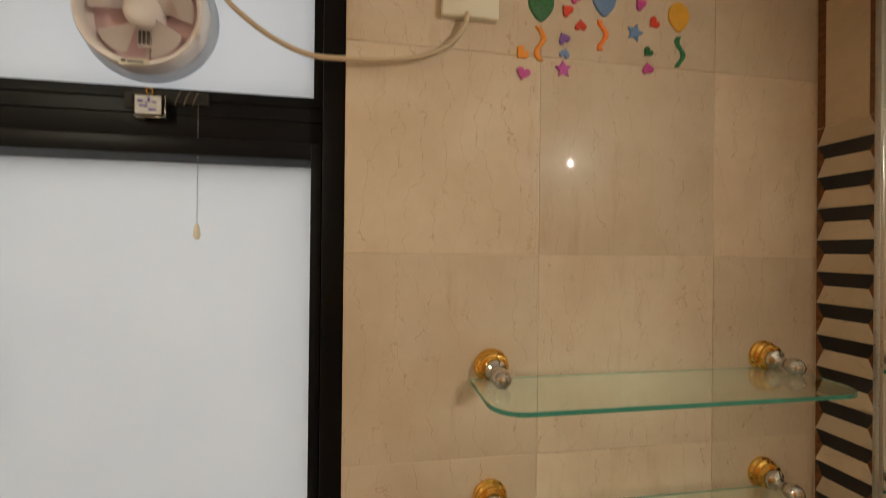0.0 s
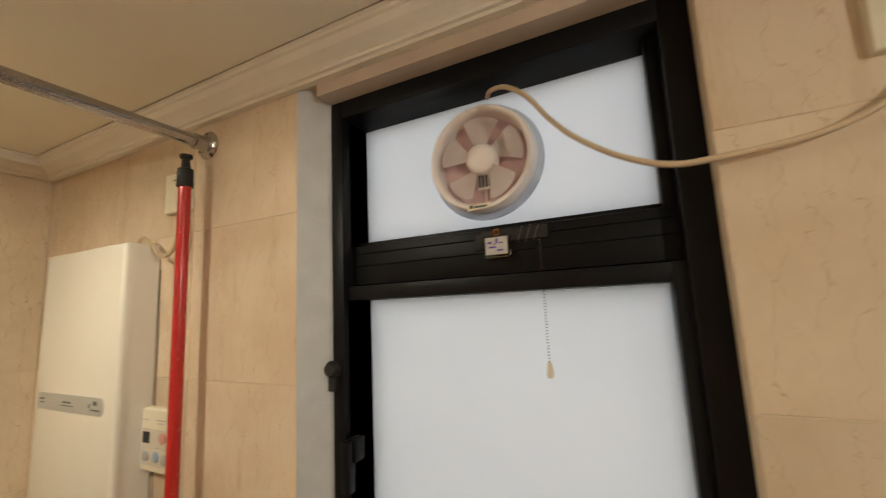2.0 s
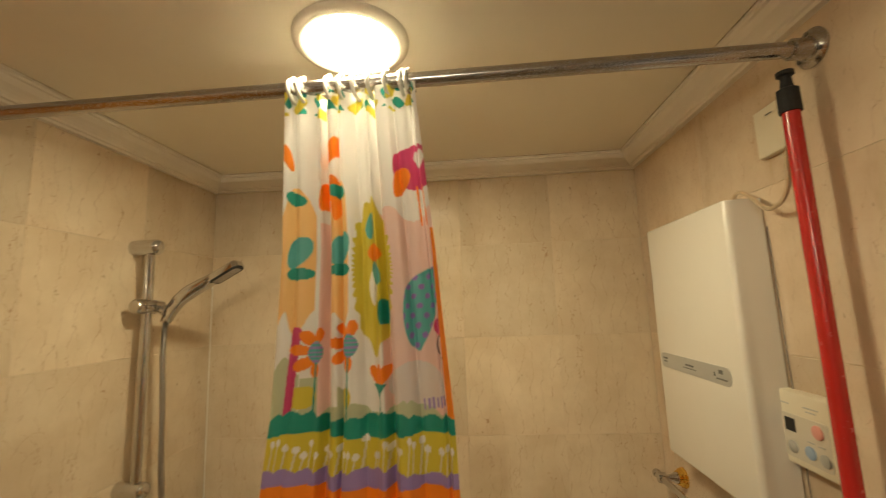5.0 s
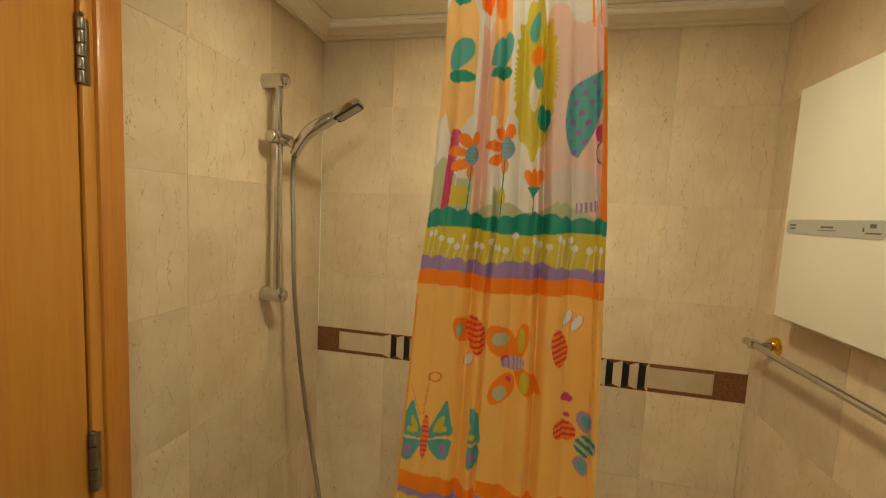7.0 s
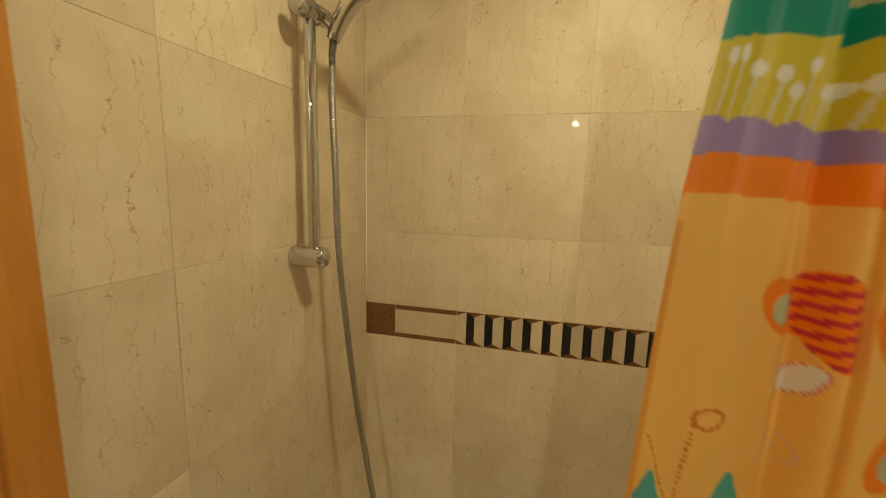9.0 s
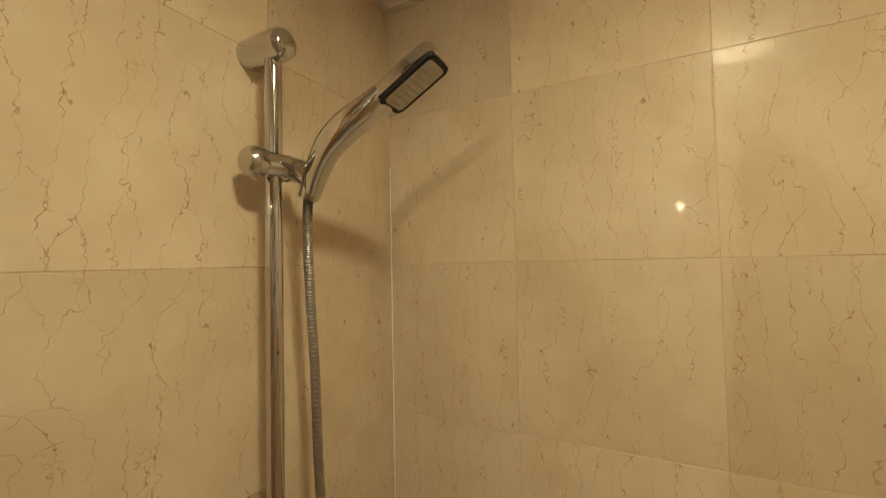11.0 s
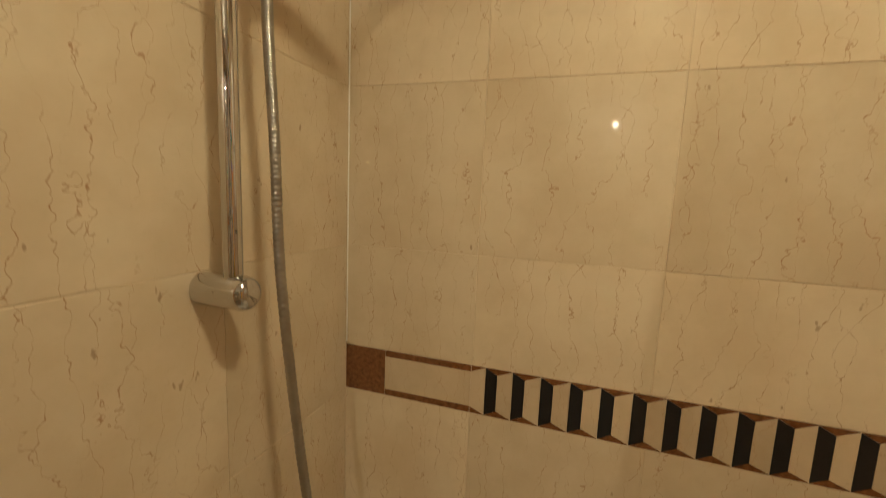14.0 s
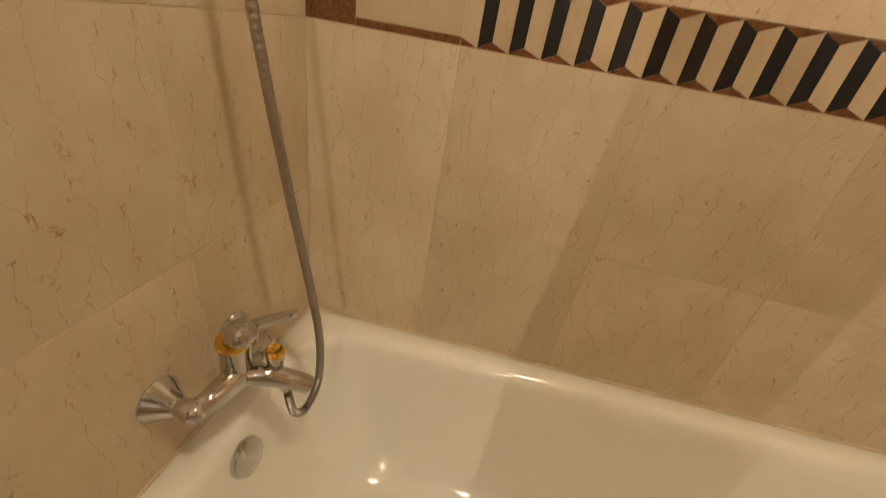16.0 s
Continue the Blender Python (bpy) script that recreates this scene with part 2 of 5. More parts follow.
def lathe(profile, axis_from, axis_dir, seg=32, into=None):
    """Turns (radius, along) pairs about an axis."""
    bm = into or bmesh.new()
    rot = Vector(axis_dir).normalized().to_track_quat("Z", "Y").to_matrix()
    o = Vector(axis_from)
    rings = []
    for r, h in profile:
        if r < 1e-6:
            rings.append([bm.verts.new(o + rot @ Vector((0, 0, h)))])
        else:
            rings.append([bm.verts.new(o + rot @ Vector((r * math.cos(a), r * math.sin(a), h))) for a in np.linspace(0, 2 * math.pi, seg, endpoint=False)])
    for a, b in zip(rings, rings[1:]):
        for i in range(seg):
            j = (i + 1) % seg
            f = [a[i % len(a)], a[j % len(a)], b[j % len(b)], b[i % len(b)]]
            f = list(dict.fromkeys(f))
            if len(f) > 2:
                bm.faces.new(f)
    bmesh.ops.recalc_face_normals(bm, faces=bm.faces)
    return bm


def rod(a, b, r, seg=24, round_ends=0.0, into=None):
    d = Vector(b) - Vector(a)
    L, e = d.length, round_ends
    prof = [(0, 0), (r, 0), (r, L), (0, L)] if not e else [(0, 0), (r - e, 0), (r - e * 0.3, e * 0.3), (r, e), (r, L - e), (r - e * 0.3, L - e * 0.3), (r - e, L), (0, L)]
    return lathe(prof, a, d, seg, into)


def spline(points, n):
    """A smooth line through points."""
    P = np.array(points, float)
    P = np.vstack([2 * P[0] - P[1], P, 2 * P[-1] - P[-2]])
    out = []
    segs = len(P) - 3
    for k in range(n + 1):
        u = k / n * segs
        i = min(int(u), segs - 1)
        t = u - i
        a, b, c, d = P[i:i + 4]
        out.append(0.5 * (2 * b + (c - a) * t + (2 * a - 5 * b + 4 * c - d) * t * t + (3 * b - a - 3 * c + d) * t ** 3))
    return np.array(out)


def tube(points, radius, seg=12, into=None):
    """A round tube along a line; radius may be a number or one value a point."""
    bm = into or bmesh.new()
    P = np.array(points, float)
    R = np.broadcast_to(np.array(radius, float), (len(P),))
    T = np.gradient(P, axis=0)
    T /= np.linalg.norm(T, axis=1)[:, None]
    up = np.array((0, 0, 1.0)) if abs(T[0][2]) < 0.9 else np.array((1.0, 0, 0))
    rings = []
    u = np.cross(T[0], up)
    for p, t, r in zip(P, T, R):
        u = u - t * np.dot(u, t)
        u /= np.linalg.norm(u)
        v = np.cross(t, u)
        rings.append([bm.verts.new(p + r * (math.cos(a) * u + math.sin(a) * v)) for a in np.linspace(0, 2 * math.pi, seg, endpoint=False)])
    for a, b in zip(rings, rings[1:]):
        for i in range(seg):
            bm.faces.new((a[i], a[(i + 1) % seg], b[(i + 1) % seg], b[i]))
    bm.faces.new(rings[0][::-1])
    bm.faces.new(rings[-1])
    bmesh.ops.recalc_face_normals(bm, faces=bm.faces)
    return bm


def torus(center, axis, R, r, seg=28, sub=10):
    prof = [(R + r * math.cos(a), r * math.sin(a)) for a in np.linspace(0, 2 * math.pi, sub + 1)]
    return lathe(prof, center, axis, seg)


def slab(outline, y0, y1, bevel=0.0):
    """An (x, z) outline pulled from y0 to y1."""
    bm = bmesh.new()
    a = [bm.verts.new((x, y0, z)) for x, z in outline]
    b = [bm.verts.new((x, y1, z)) for x, z in outline]
    fa = bm.faces.new(a)
    bm.faces.new(b[::-1])
    n = len(a)
    for i in range(n):
        bm.faces.new((a[i], b[i], b[(i + 1) % n], a[(i + 1) % n]))
    bmesh.ops.recalc_face_normals(bm, faces=bm.faces)
    if bevel:
        bmesh.ops.bevel(bm, geom=list(fa.edges), offset=bevel, segments=3, profile=0.5, affect="EDGES", clamp_overlap=True)
    return bm


def round_rect(x0, z0, x1, z1, r, n=6):
    pts = []
    for cx, cz, a0 in ((x1 - r, z1 - r, 0), (x0 + r, z1 - r, 90), (x0 + r, z0 + r, 180), (x1 - r, z0 + r, 270)):
        pts += [(cx + r * math.cos(radians(a0 + 90 * k / n)), cz + r * math.sin(radians(a0 + 90 * k / n))) for k in range(n + 1)]
    return pts


# ---- structure ----
TH = 0.0011     # tile and bed
WIN = (-0.698, 0.95, -0.064, 2.24)
DOOR = (-0.905, 0.0, -0.08, 2.19)

wall_west = part("wall_west", box(WX - 0.15, SY - 0.15, -0.1, WX - TH, NY + 0.15, 2.45), M_GROUT)
tagged(wall_west, "cream marble tiled wall with a zigzag inlay band", "wall", kind="structure")
bm = box(WX - 0.15, NY + TH, -0.1, WIN[0], NY + 0.15, 2.45)
box(WIN[2], NY + TH, -0.1, EX + 0.15, NY + 0.15, 2.45, into=bm)
box(WIN[0], NY + TH, -0.1, WIN[2], NY + 0.15, WIN[1], into=bm)
box(WIN[0], NY + TH, WIN[3], WIN[2], NY + 0.15, 2.45, into=bm)
wall_north = tagged(part("wall_north", bm, M_GROUT), "cream marble tiled wall around a black framed window", "wall", kind="structure")
bm = box(WX - 0.15, SY - 0.15, -0.1, DOOR[0], SY - TH, 2.45)
box(DOOR[2], SY - 0.15, -0.1, EX + 0.15, SY - TH, 2.45, into=bm)
box(DOOR[0], SY - 0.15, DOOR[3], DOOR[2], SY - TH, 2.45, into=bm)
box(DOOR[0] - 0.05, SY - 0.17, -0.1, DOOR[2] + 0.05, SY - 0.151, 2.3, into=bm)
wall_south = tagged(part("wall_south", bm, M_GROUT), "cream marble tiled wall beside a wooden door", "wall", kind="structure")
wall_east = part("wall_east", box(EX + TH, SY - 0.15, -0.1, EX + 0.15, NY + 0.15, 2.45), M_GROUT)
tagged(wall_east, "cream marble tiled wall with an inlaid border round a mirror", "wall", kind="structure")
tagged(part("floor", box(WX - 0.15, SY - 0.15, -0.1, EX + 0.15, NY + 0.15, 0.0), M_FLOOR), "beige stone bathroom floor", "floor", kind="structure")

# ceiling panel with a hole for the lamp, over a dark gap behind the cornice
bm = bmesh.new()
n = 48
hx, hy = LAMP
x0, x1, y0, y1 = WX + 0.0624, EX - 0.0624, SY + 0.0624, NY - 0.0624
inner = [bm.verts.new((hx + 0.085 * math.cos(a), hy + 0.085 * math.sin(a), CZ)) for a in np.linspace(0, 2 * math.pi, n, endpoint=False)]
outer = []
for a in np.linspace(0, 2 * math.pi, n, endpoint=False):
    c, s_ = math.cos(a), math.sin(a)
    k = min((x1 - hx) / c if c > 1e-9 else (x0 - hx) / c if c < -1e-9 else 1e9, (y1 - hy) / s_ if s_ > 1e-9 else (y0 - hy) / s_ if s_ < -1e-9 else 1e9)
    outer.append(bm.verts.new((hx + k * c, hy + k * s_, CZ)))
for i in range(n):
    bm.faces.new((inner[i], outer[i], outer[(i + 1) % n], inner[(i + 1) % n]))
for cx, cy in ((x0, y0), (x1, y0), (x1, y1), (x0, y1)):
    v = bm.verts.new((cx, cy, CZ))
    near_x = min((o for o in outer if abs(o.co.x - cx) < 1e-6), key=lambda o: abs(o.co.y - cy))
    near_y = min((o for o in outer if abs(o.co.y - cy) < 1e-6), key=lambda o: abs(o.co.x - cx))
    bm.faces.new((v, near_x, near_y))
bmesh.ops.recalc_face_normals(bm, faces=bm.faces)
got = bmesh.ops.extrude_face_region(bm, geom=bm.faces[:])
for v in got["geom"]:
    if isinstance(v, bmesh.types.BMVert):
        v.co.z += 0.05
box(WX - 0.15, SY - 0.15, CZ + 0.14, EX + 0.15, NY + 0.15, CZ + 0.2, into=bm)
bmesh.ops.recalc_face_normals(bm, faces=bm.faces)
tagged(part("ceiling", bm, M_PLASTER), "flat cream painted bathroom ceiling", "ceiling", kind="structure")

# moulded cornice: (out from the wall, height)
COVE = [(d, COR + h * 0.86) for d, h in ((0.0, 0.0), (0.014, 0.0), (0.016, 0.006), (0.021, 0.008), (0.022, 0.014), (0.027, 0.02), (0.035, 0.027), (0.043, 0.033),
                                         (0.048, 0.041), (0.05, 0.046), (0.055, 0.048), (0.056, 0.054), (0.0605, 0.0555), (0.061, 0.0575), (0.01, 0.0575), (0.0, 0.0575))]
bm = bmesh.new()
rings = []
for d, z in COVE:
    rings.append([bm.verts.new(p) for p in ((WX + d, SY + d, z), (EX - d, SY + d, z), (EX - d, NY - d, z), (WX + d, NY - d, z))])
for a, b in zip(rings, rings[1:]):
    for i in range(4):
        bm.faces.new((a[i], a[(i + 1) % 4], b[(i + 1) % 4], b[i]))
bmesh.ops.recalc_face_normals(bm, faces=bm.faces)
cornice = tagged(part("cornice", bm, M_CORNICE), "cream moulded plaster cornice under the ceiling", "cornice", kind="structure")

# ---- window ----
FX0, FX1, FZ0, FZ1, FY = -0.652, -0.064, 0.97, 2.213, 0.62
GY = 0.695
window_1 = thing("window_1", "black aluminium window with frosted panes, closed", "window", kind="structure")
bm = bmesh.new()
# outer frame: sides, top, sill and the transom
for b in ((FX0, FY, FZ0, FX0 + 0.026, 0.73, FZ1), (FX1 - 0.036, FY, FZ0, FX1, 0.73, FZ1), (FX0 + 0.026, FY, FZ1 - 0.034, FX1 - 0.036, 0.73, FZ1),
          (FX0 + 0.026, FY, FZ0, FX1 - 0.036, 0.73, FZ0 + 0.05), (FX0 + 0.026, FY + 0.026, 1.866, FX1 - 0.036, 0.73, 1.937)):
    box(*b, bevel=0.002, into=bm)
part("window_frame", bm, M_ALU, window_1, smooth=40)
bm = bmesh.new()
# lips that hold the upper pane, and grooves along the transom
for b in ((FX0 + 0.026, FY + 0.02, 1.937, -0.631, 0.72, FZ1 - 0.034), (-0.118, FY + 0.03, 1.937, FX1 - 0.036, 0.72, FZ1 - 0.034), (-0.631, FY + 0.03, 2.183, -0.118, 0.72, FZ1 - 0.034),
          (-0.631, FY + 0.045, 1.937, -0.118, 0.72, 1.946), (FX0 + 0.03, FY + 0.0235, 1.922, FX1 - 0.04, FY + 0.03, 1.9235), (FX0 + 0.03, FY + 0.0235, 1.900, FX1 - 0.04, FY + 0.03, 1.9015)):
    box(*b, bevel=0.0012, into=bm)
part("glazing_bead", bm, M_ALU, window_1, smooth=40)
bm = bmesh.new()
for b in ((FX0 + 0.028, FY + 0.0105, FZ0 + 0.052, -0.624, 0.72, 1.864), (-0.118, FY + 0.0105, FZ0 + 0.052, FX1 - 0.038, 0.72, 1.864),
          (-0.624, FY + 0.0105, 1.839, -0.118, 0.72, 1.864), (-0.624, FY + 0.0105, FZ0 + 0.052, -0.118, 0.72, FZ0 + 0.1)):
    box(*b, bevel=0.0012, into=bm)
sash = part("sash", bm, M_ALU, window_1, smooth=40)
part("pane", box(-0.632, GY, 1.945, -0.110, GY + 0.006, 2.19), M_FROST, window_1, "frosted white glass pane")
part("pane", box(-0.632, GY, FZ0 + 0.09, -0.110, GY + 0.006, 1.845), M_FROST, window_1, "frosted white glass pane")
latch = part("window_handle", box(-0.622, 0.60, 1.53, -0.604, 0.618, 1.61, 0.003), M_ALU, sash, "black lever handle", 40)
box_ = box(-0.618, 0.61, 1.575, -0.6, 0.638, 1.612, 0.003)
part("handle_base", box_, M_ALU, sash, smooth=40)
bm = lathe([(0, 0), (0.014, 0), (0.015, 0.008), (0.010, 0.016), (0, 0.018)], (-0.648, FY, 1.722), (0, -1, 0), 20)
box(-0.656, FY - 0.01, 1.685, -0.640, FY + 0.004, 1.722, 0.003, into=bm)
part("stay_knob", bm, M_RUBBER, window_1, smooth=40)
# painted splay on the west side and soffit
bm = bmesh.new()
v = [bm.verts.new(p) for p in ((WIN[0], NY - 0.002, 0.95), (FX0, FY + 0.002, 0.95), (FX0, FY + 0.002, COR + 0.02), (WIN[0], NY - 0.002, COR + 0.02),
                               (WIN[0], NY + 0.14, 0.95), (FX0, NY + 0.14, 0.95), (FX0, NY + 0.14, COR + 0.02), (WIN[0], NY + 0.14, COR + 0.02))]
for f in ((0, 1, 2, 3), (4, 5, 1, 0), (3, 2, 6, 7), (1, 5, 6, 2), (4, 0, 3, 7), (5, 4, 7, 6)):
    bm.faces.new([v[i] for i in f])
bmesh.ops.subdivide_edges(bm, edges=bm.edges[:], cuts=6, use_grid_fill=True)
for q in bm.verts:
    k = noise.noise(q.co * 26) * 0.0016
    if q.co.y < NY + 0.1:
        q.co.y += k
        q.co.x += k
bmesh.ops.recalc_face_normals(bm, faces=bm.faces)
tagged(part("window_reveal", bm, M_REVEAL, smooth=60), "rough grey-white painted window reveal", "reveal", kind="structure")
tagged(part("window_soffit", box(FX0, NY, FZ1, FX1, NY + 0.14, FZ1 + 0.06), plain("soffit_paint", (0.58, 0.47, 0.37), 0.6, vary=0.2, scale=12, relief=0.2)), "stained tan painted soffit over the window", "soffit", kind="structure")
tagged(part("backdrop", box(-1.6, 1.5, 0.2, 1.0, 1.52, 3.2), M_DAY), "bright overcast sky outside the window", "backdrop", kind="structure")

# ---- door ----
M_HINGE = plain("worn_steel", (0.26, 0.23, 0.19), 0.32, 1.0, vary=0.4, scale=90, relief=0.06)
door_1 = thing("door_1", "closed orange-brown wooden door with steel hinges", "door", kind="structure")
part("door_leaf", box(-0.846, SY - 0.04, 0.008, -0.125, SY + 0.002, 2.14, 0.003), M_WOOD, door_1, smooth=40)
bm = box(-0.918, SY - 0.1, 0.0, -0.871, SY + 0.013, 2.222, 0.004)
box(-0.112, SY - 0.1, 0.0, -0.066, SY + 0.013, 2.222, 0.004, into=bm)
box(-0.871, SY - 0.1, 2.175, -0.112, SY + 0.013, 2.222, 0.004, into=bm)
part("door_trim", bm, M_TRIM, door_1, smooth=40)
bm = box(-0.871, SY - 0.1, 0.0, -0.8505, SY + 0.006, 2.175, 0.002)
box(-0.1205, SY - 0.1, 0.0, -0.112, SY + 0.006, 2.175, 0.002, into=bm)
box(-0.8505, SY - 0.1, 2.147, -0.1205, SY + 0.006, 2.175, 0.002, into=bm)
box(-0.8505, SY - 0.1, 0.0, -0.835, SY - 0.045, 2.147, into=bm)
part("door_frame", bm, M_WOOD, door_1, smooth=40)
for hz in (0.28, 1.092, 1.83):
    bm = bmesh.new()
    for k in range(5):
        rod((-0.8485, SY + 0.008, hz + 0.0221 * k + 0.0006), (-0.8485, SY + 0.008, hz + 0.0221 * k + 0.0212), 0.0062, 16, 0.001, into=bm)
    box(-0.863, SY + 0.0035, hz, -0.852, SY + 0.0085, hz + 0.11, 0.001, into=bm)
    lathe([(0, 0), (0.004, 0.001), (0.006, 0.004), (0.004, 0.007), (0, 0.008)], (-0.8485, SY + 0.008, hz + 0.11), (0, 0, 1), 16, into=bm)
    part("hinge", bm, M_HINGE, door_1, "worn steel butt hinge", 40)

# ---- curtain, rod and lamp ----
RX, RZ = -0.958, 2.187
curtain_rod = thing("curtain_rod", "stainless steel shower curtain rod between two walls", "rod", (RX, SY, RZ))
def local(ob, bm):
    bmesh.ops.translate(bm, verts=bm.verts, vec=-Vector(ob.location))
    return bm
part("pole", local(curtain_rod, rod((RX, SY + 0.004, RZ), (RX, NY - 0.004, RZ), 0.0125, 28)), M_STEEL, curtain_rod, smooth=40)
for y, d in ((SY, 1), (NY, -1)):
    prof = [(0, 0), (0.03, 0), (0.031, 0.003), (0.027, 0.007), (0.018, 0.009), (0.0165, 0.012), (0.0165, 0.034), (0.0125, 0.035)]
    fl = part("flange", local(curtain_rod, lathe(prof, (RX, y, RZ), (0, d, 0))), M_STEEL, curtain_rod, smooth=40)
    for k in range(3):
        a = radians(90 + 120 * k)
        part("screw", local(curtain_rod, lathe([(0, 0.0095), (0.003, 0.009), (0.004, 0.006)], (RX + 0.024 * math.cos(a), y, RZ + 0.024 * math.sin(a)), (0, d, 0), 10)), M_DGREY, fl)

Z_TOP, Z_BOT = 2.178, 0.22
def left_edge(z):
    return np.interp(z, [0.2, 0.94, 1.165, 1.52, 1.64, 1.9, 2.19], [-0.37, -0.352, -0.33, -0.307, -0.292, -0.276, -0.278])
def right_edge(z):
    return np.interp(z, [0.2, 0.94, 1.08, 1.145, 1.53, 1.637, 1.906, 2.15], [0.02, 0.014, 0.016, 0.018, 0.003, -0.001, -0.022, -0.045])
def fold(s, z):
    """How far the cloth stands out towards the room: broad panels between deep pleats."""
    k = np.clip((z - 0.9) / 1.2, 0, 1)
    sway = 0.010 * np.sin(z * 2.1) + 0.006 * np.sin(z * 5.3 + 1)
    out = 0.007 * np.sin(2 * np.pi * (s * 3.1 + 0.1)) + (0.001 + 0.003 * k) * np.sin(2 * np.pi * (s * 6.3 + 0.3))
    for s0, deep, half in ((0.115, 0.005, 0.018), (0.305, 0.042, 0.026), (0.385, 0.018, 0.012), (0.520, 0.010, 0.016), (0.672, 0.038, 0.016), (0.830, 0.008, 0.014), (0.945, 0.014, 0.012)):
        t = (s - s0 - sway) / (half * (1.15 - 0.3 * k))
        out = out - deep * (0.6 + 0.4 * k) * np.exp(-np.abs(t) ** 1.6)
    edge = np.clip((s - 0.672 - sway) / 0.03, 0, 1)
    return out + 0.006 * edge + 0.0025 * np.sin(s * 31 + z * 3) * (1 - k) + 0.0015 * np.sin(z * 17 + s * 9)

NU = 300
zs = np.concatenate([np.linspace(Z_TOP, 0.88, 620), np.linspace(0.86, Z_BOT, 50)])
S, Z = np.meshgrid(np.linspace(0, 1, NU), zs)
YL, YR = left_edge(Z), right_edge(Z)
Y = YL + (YR - YL) * S + 0.0035 * np.sin(2 * np.pi * S * 5.6 + 1.0)
X = RX + 0.002 + fold(S, Z)
H = (S - 0.5) * (YR - YL)          # metres across the cloth, from its middle
WD = YR - YL

WHITE, PINK, PEACH, LORANGE, ORANGE = (0.92, 0.90, 0.88), (0.92, 0.66, 0.61), (0.97, 0.61, 0.24), (1.0, 0.60, 0.16), (0.98, 0.27, 0.012)
TEAL, LTEAL, MUST, LILAC, MAG, SAGE, PURP = (0.015, 0.32, 0.25), (0.11, 0.46, 0.46), (0.72, 0.60, 0.06), (0.38, 0.27, 0.62), (0.66, 0.06, 0.20), (0.56, 0.60, 0.40), (0.30, 0.18, 0.55)
col = np.empty(S.shape + (3,))
col[:] = WHITE
def dab(mask, c):
    col[mask] = c
def oval(s, z, rx, rz, turn=0.0):
    u, v = (S - s) * WD, Z - z
    c, n_ = math.cos(radians(turn)), math.sin(radians(turn))
    return ((u * c + v * n_) / rx) ** 2 + ((v * c - u * n_) / rz) ** 2 < 1
def wave(k, a, ph=0.0):
    return a * np.abs(np.sin(S * k + ph)) + a * 0.5 * np.sin(S * k * 0.37 + 2 * ph)
def line(s0, z0, s1, z1, w):
    u, v = (S - s0) * WD, Z - z0
    du, dv = (s1 - s0) * 0.31, z1 - z0
    L2 = du * du + dv * dv
    t = np.clip((u * du + v * dv) / L2, 0, 1)
    return (u - t * du) ** 2 + (v - t * dv) ** 2 < w * w
def hearts(s, z, r, c):
    dab(oval(s - r / 0.62, z + r * 0.3, r * 0.75, r), c)
    dab(oval(s + r / 0.62, z + r * 0.3, r * 0.75, r), c)
    dab(oval(s, z - r * 0.35, r * 0.8, r), c)
# upper print: canopy columns, wreath, pink field, sage hills
dab((S > 0.64) & (Z < 1.955 + 0.012 * np.sin(S * 20)), PINK)
dab((S > 0.235) & (S < 0.33) & (Z < 1.95), PINK)
dab((S < 0.2) & (Z < 2.01 - 5 * (S - 0.1) ** 2) & (Z > 1.785 + 0.02 * np.sin(S * 40)), PEACH)
dab((S > 0.325) & (S < 0.44) & (Z < 2.02 - 8 * (S - 0.38) ** 2) & (Z > 1.79 + 0.012 * np.sin(S * 60)), PEACH)
ang = np.arctan2(Z - 1.87, (S - 0.6) * WD)
dab(((S - 0.585) * WD) ** 2 / 0.030 ** 2 + (Z - 1.86) ** 2 / 0.125 ** 2 < 1 + 0.10 * np.sin(ang * 30), MUST)
dab(oval(0.575, 1.84, 0.010, 0.030), WHITE)
dab(oval(0.645, 1.80, 0.010, 0.020), TEAL)
dab((Z > 2.140) & (np.sin(S * 61) + np.sin(Z * 210 + S * 25) > 0.5), TEAL)
dab((Z > 2.135) & (np.sin(S * 47 + 2) + np.sin(Z * 160 - S * 31) > 0.6), MUST)
for s_, z_, rx_, rz_, c_, t_ in ((0.03, 2.062, 0.009, 0.026, ORANGE, 25), (0.345, 2.072, 0.009, 0.026, ORANGE, -20), (0.29, 2.0, 0.015, 0.03, ORANGE, -25), 
                                 (0.35, 1.985, 0.006, 0.035, ORANGE, 0),
                                 (0.09, 1.99, 0.018, 0.011, TEAL, -25), (0.37, 2.0, 0.016, 0.011, TEAL, -25), (0.11, 1.90, 0.016, 0.028, LTEAL, -25), (0.38, 1.905, 0.016, 0.028, LTEAL, -25),
                                 (0.12, 1.865, 0.020, 0.010, TEAL, 0), (0.38, 1.87, 0.018, 0.010, TEAL, 0), (0.57, 1.94, 0.010, 0.022, LTEAL, -10), (0.59, 1.895, 0.014, 0.016, ORANGE, 30), (0.6, 1.862, 0.010, 0.02, LTEAL, 15),
                                 (0.92, 2.032, 0.038, 0.038, MAG, 0), (0.81, 2.008, 0.012, 0.028, ORANGE, -20)):
    dab(oval(s_, z_, rx_, rz_, t_), c_)
hearts(0.95, 2.045, 0.011, WHITE)
dab(line(0.90, 2.0, 0.905, 1.935, 0.0015) | line(0.95, 2.0, 0.955, 1.935, 0.0015), ORANGE)
dome = oval(0.94, 1.80, 0.050, 0.068, -14) & ((S - 0.945) * WD < (Z - 1.80) * 0.45)
dab(dome, LTEAL)
row_ = np.floor(Z / 0.015)
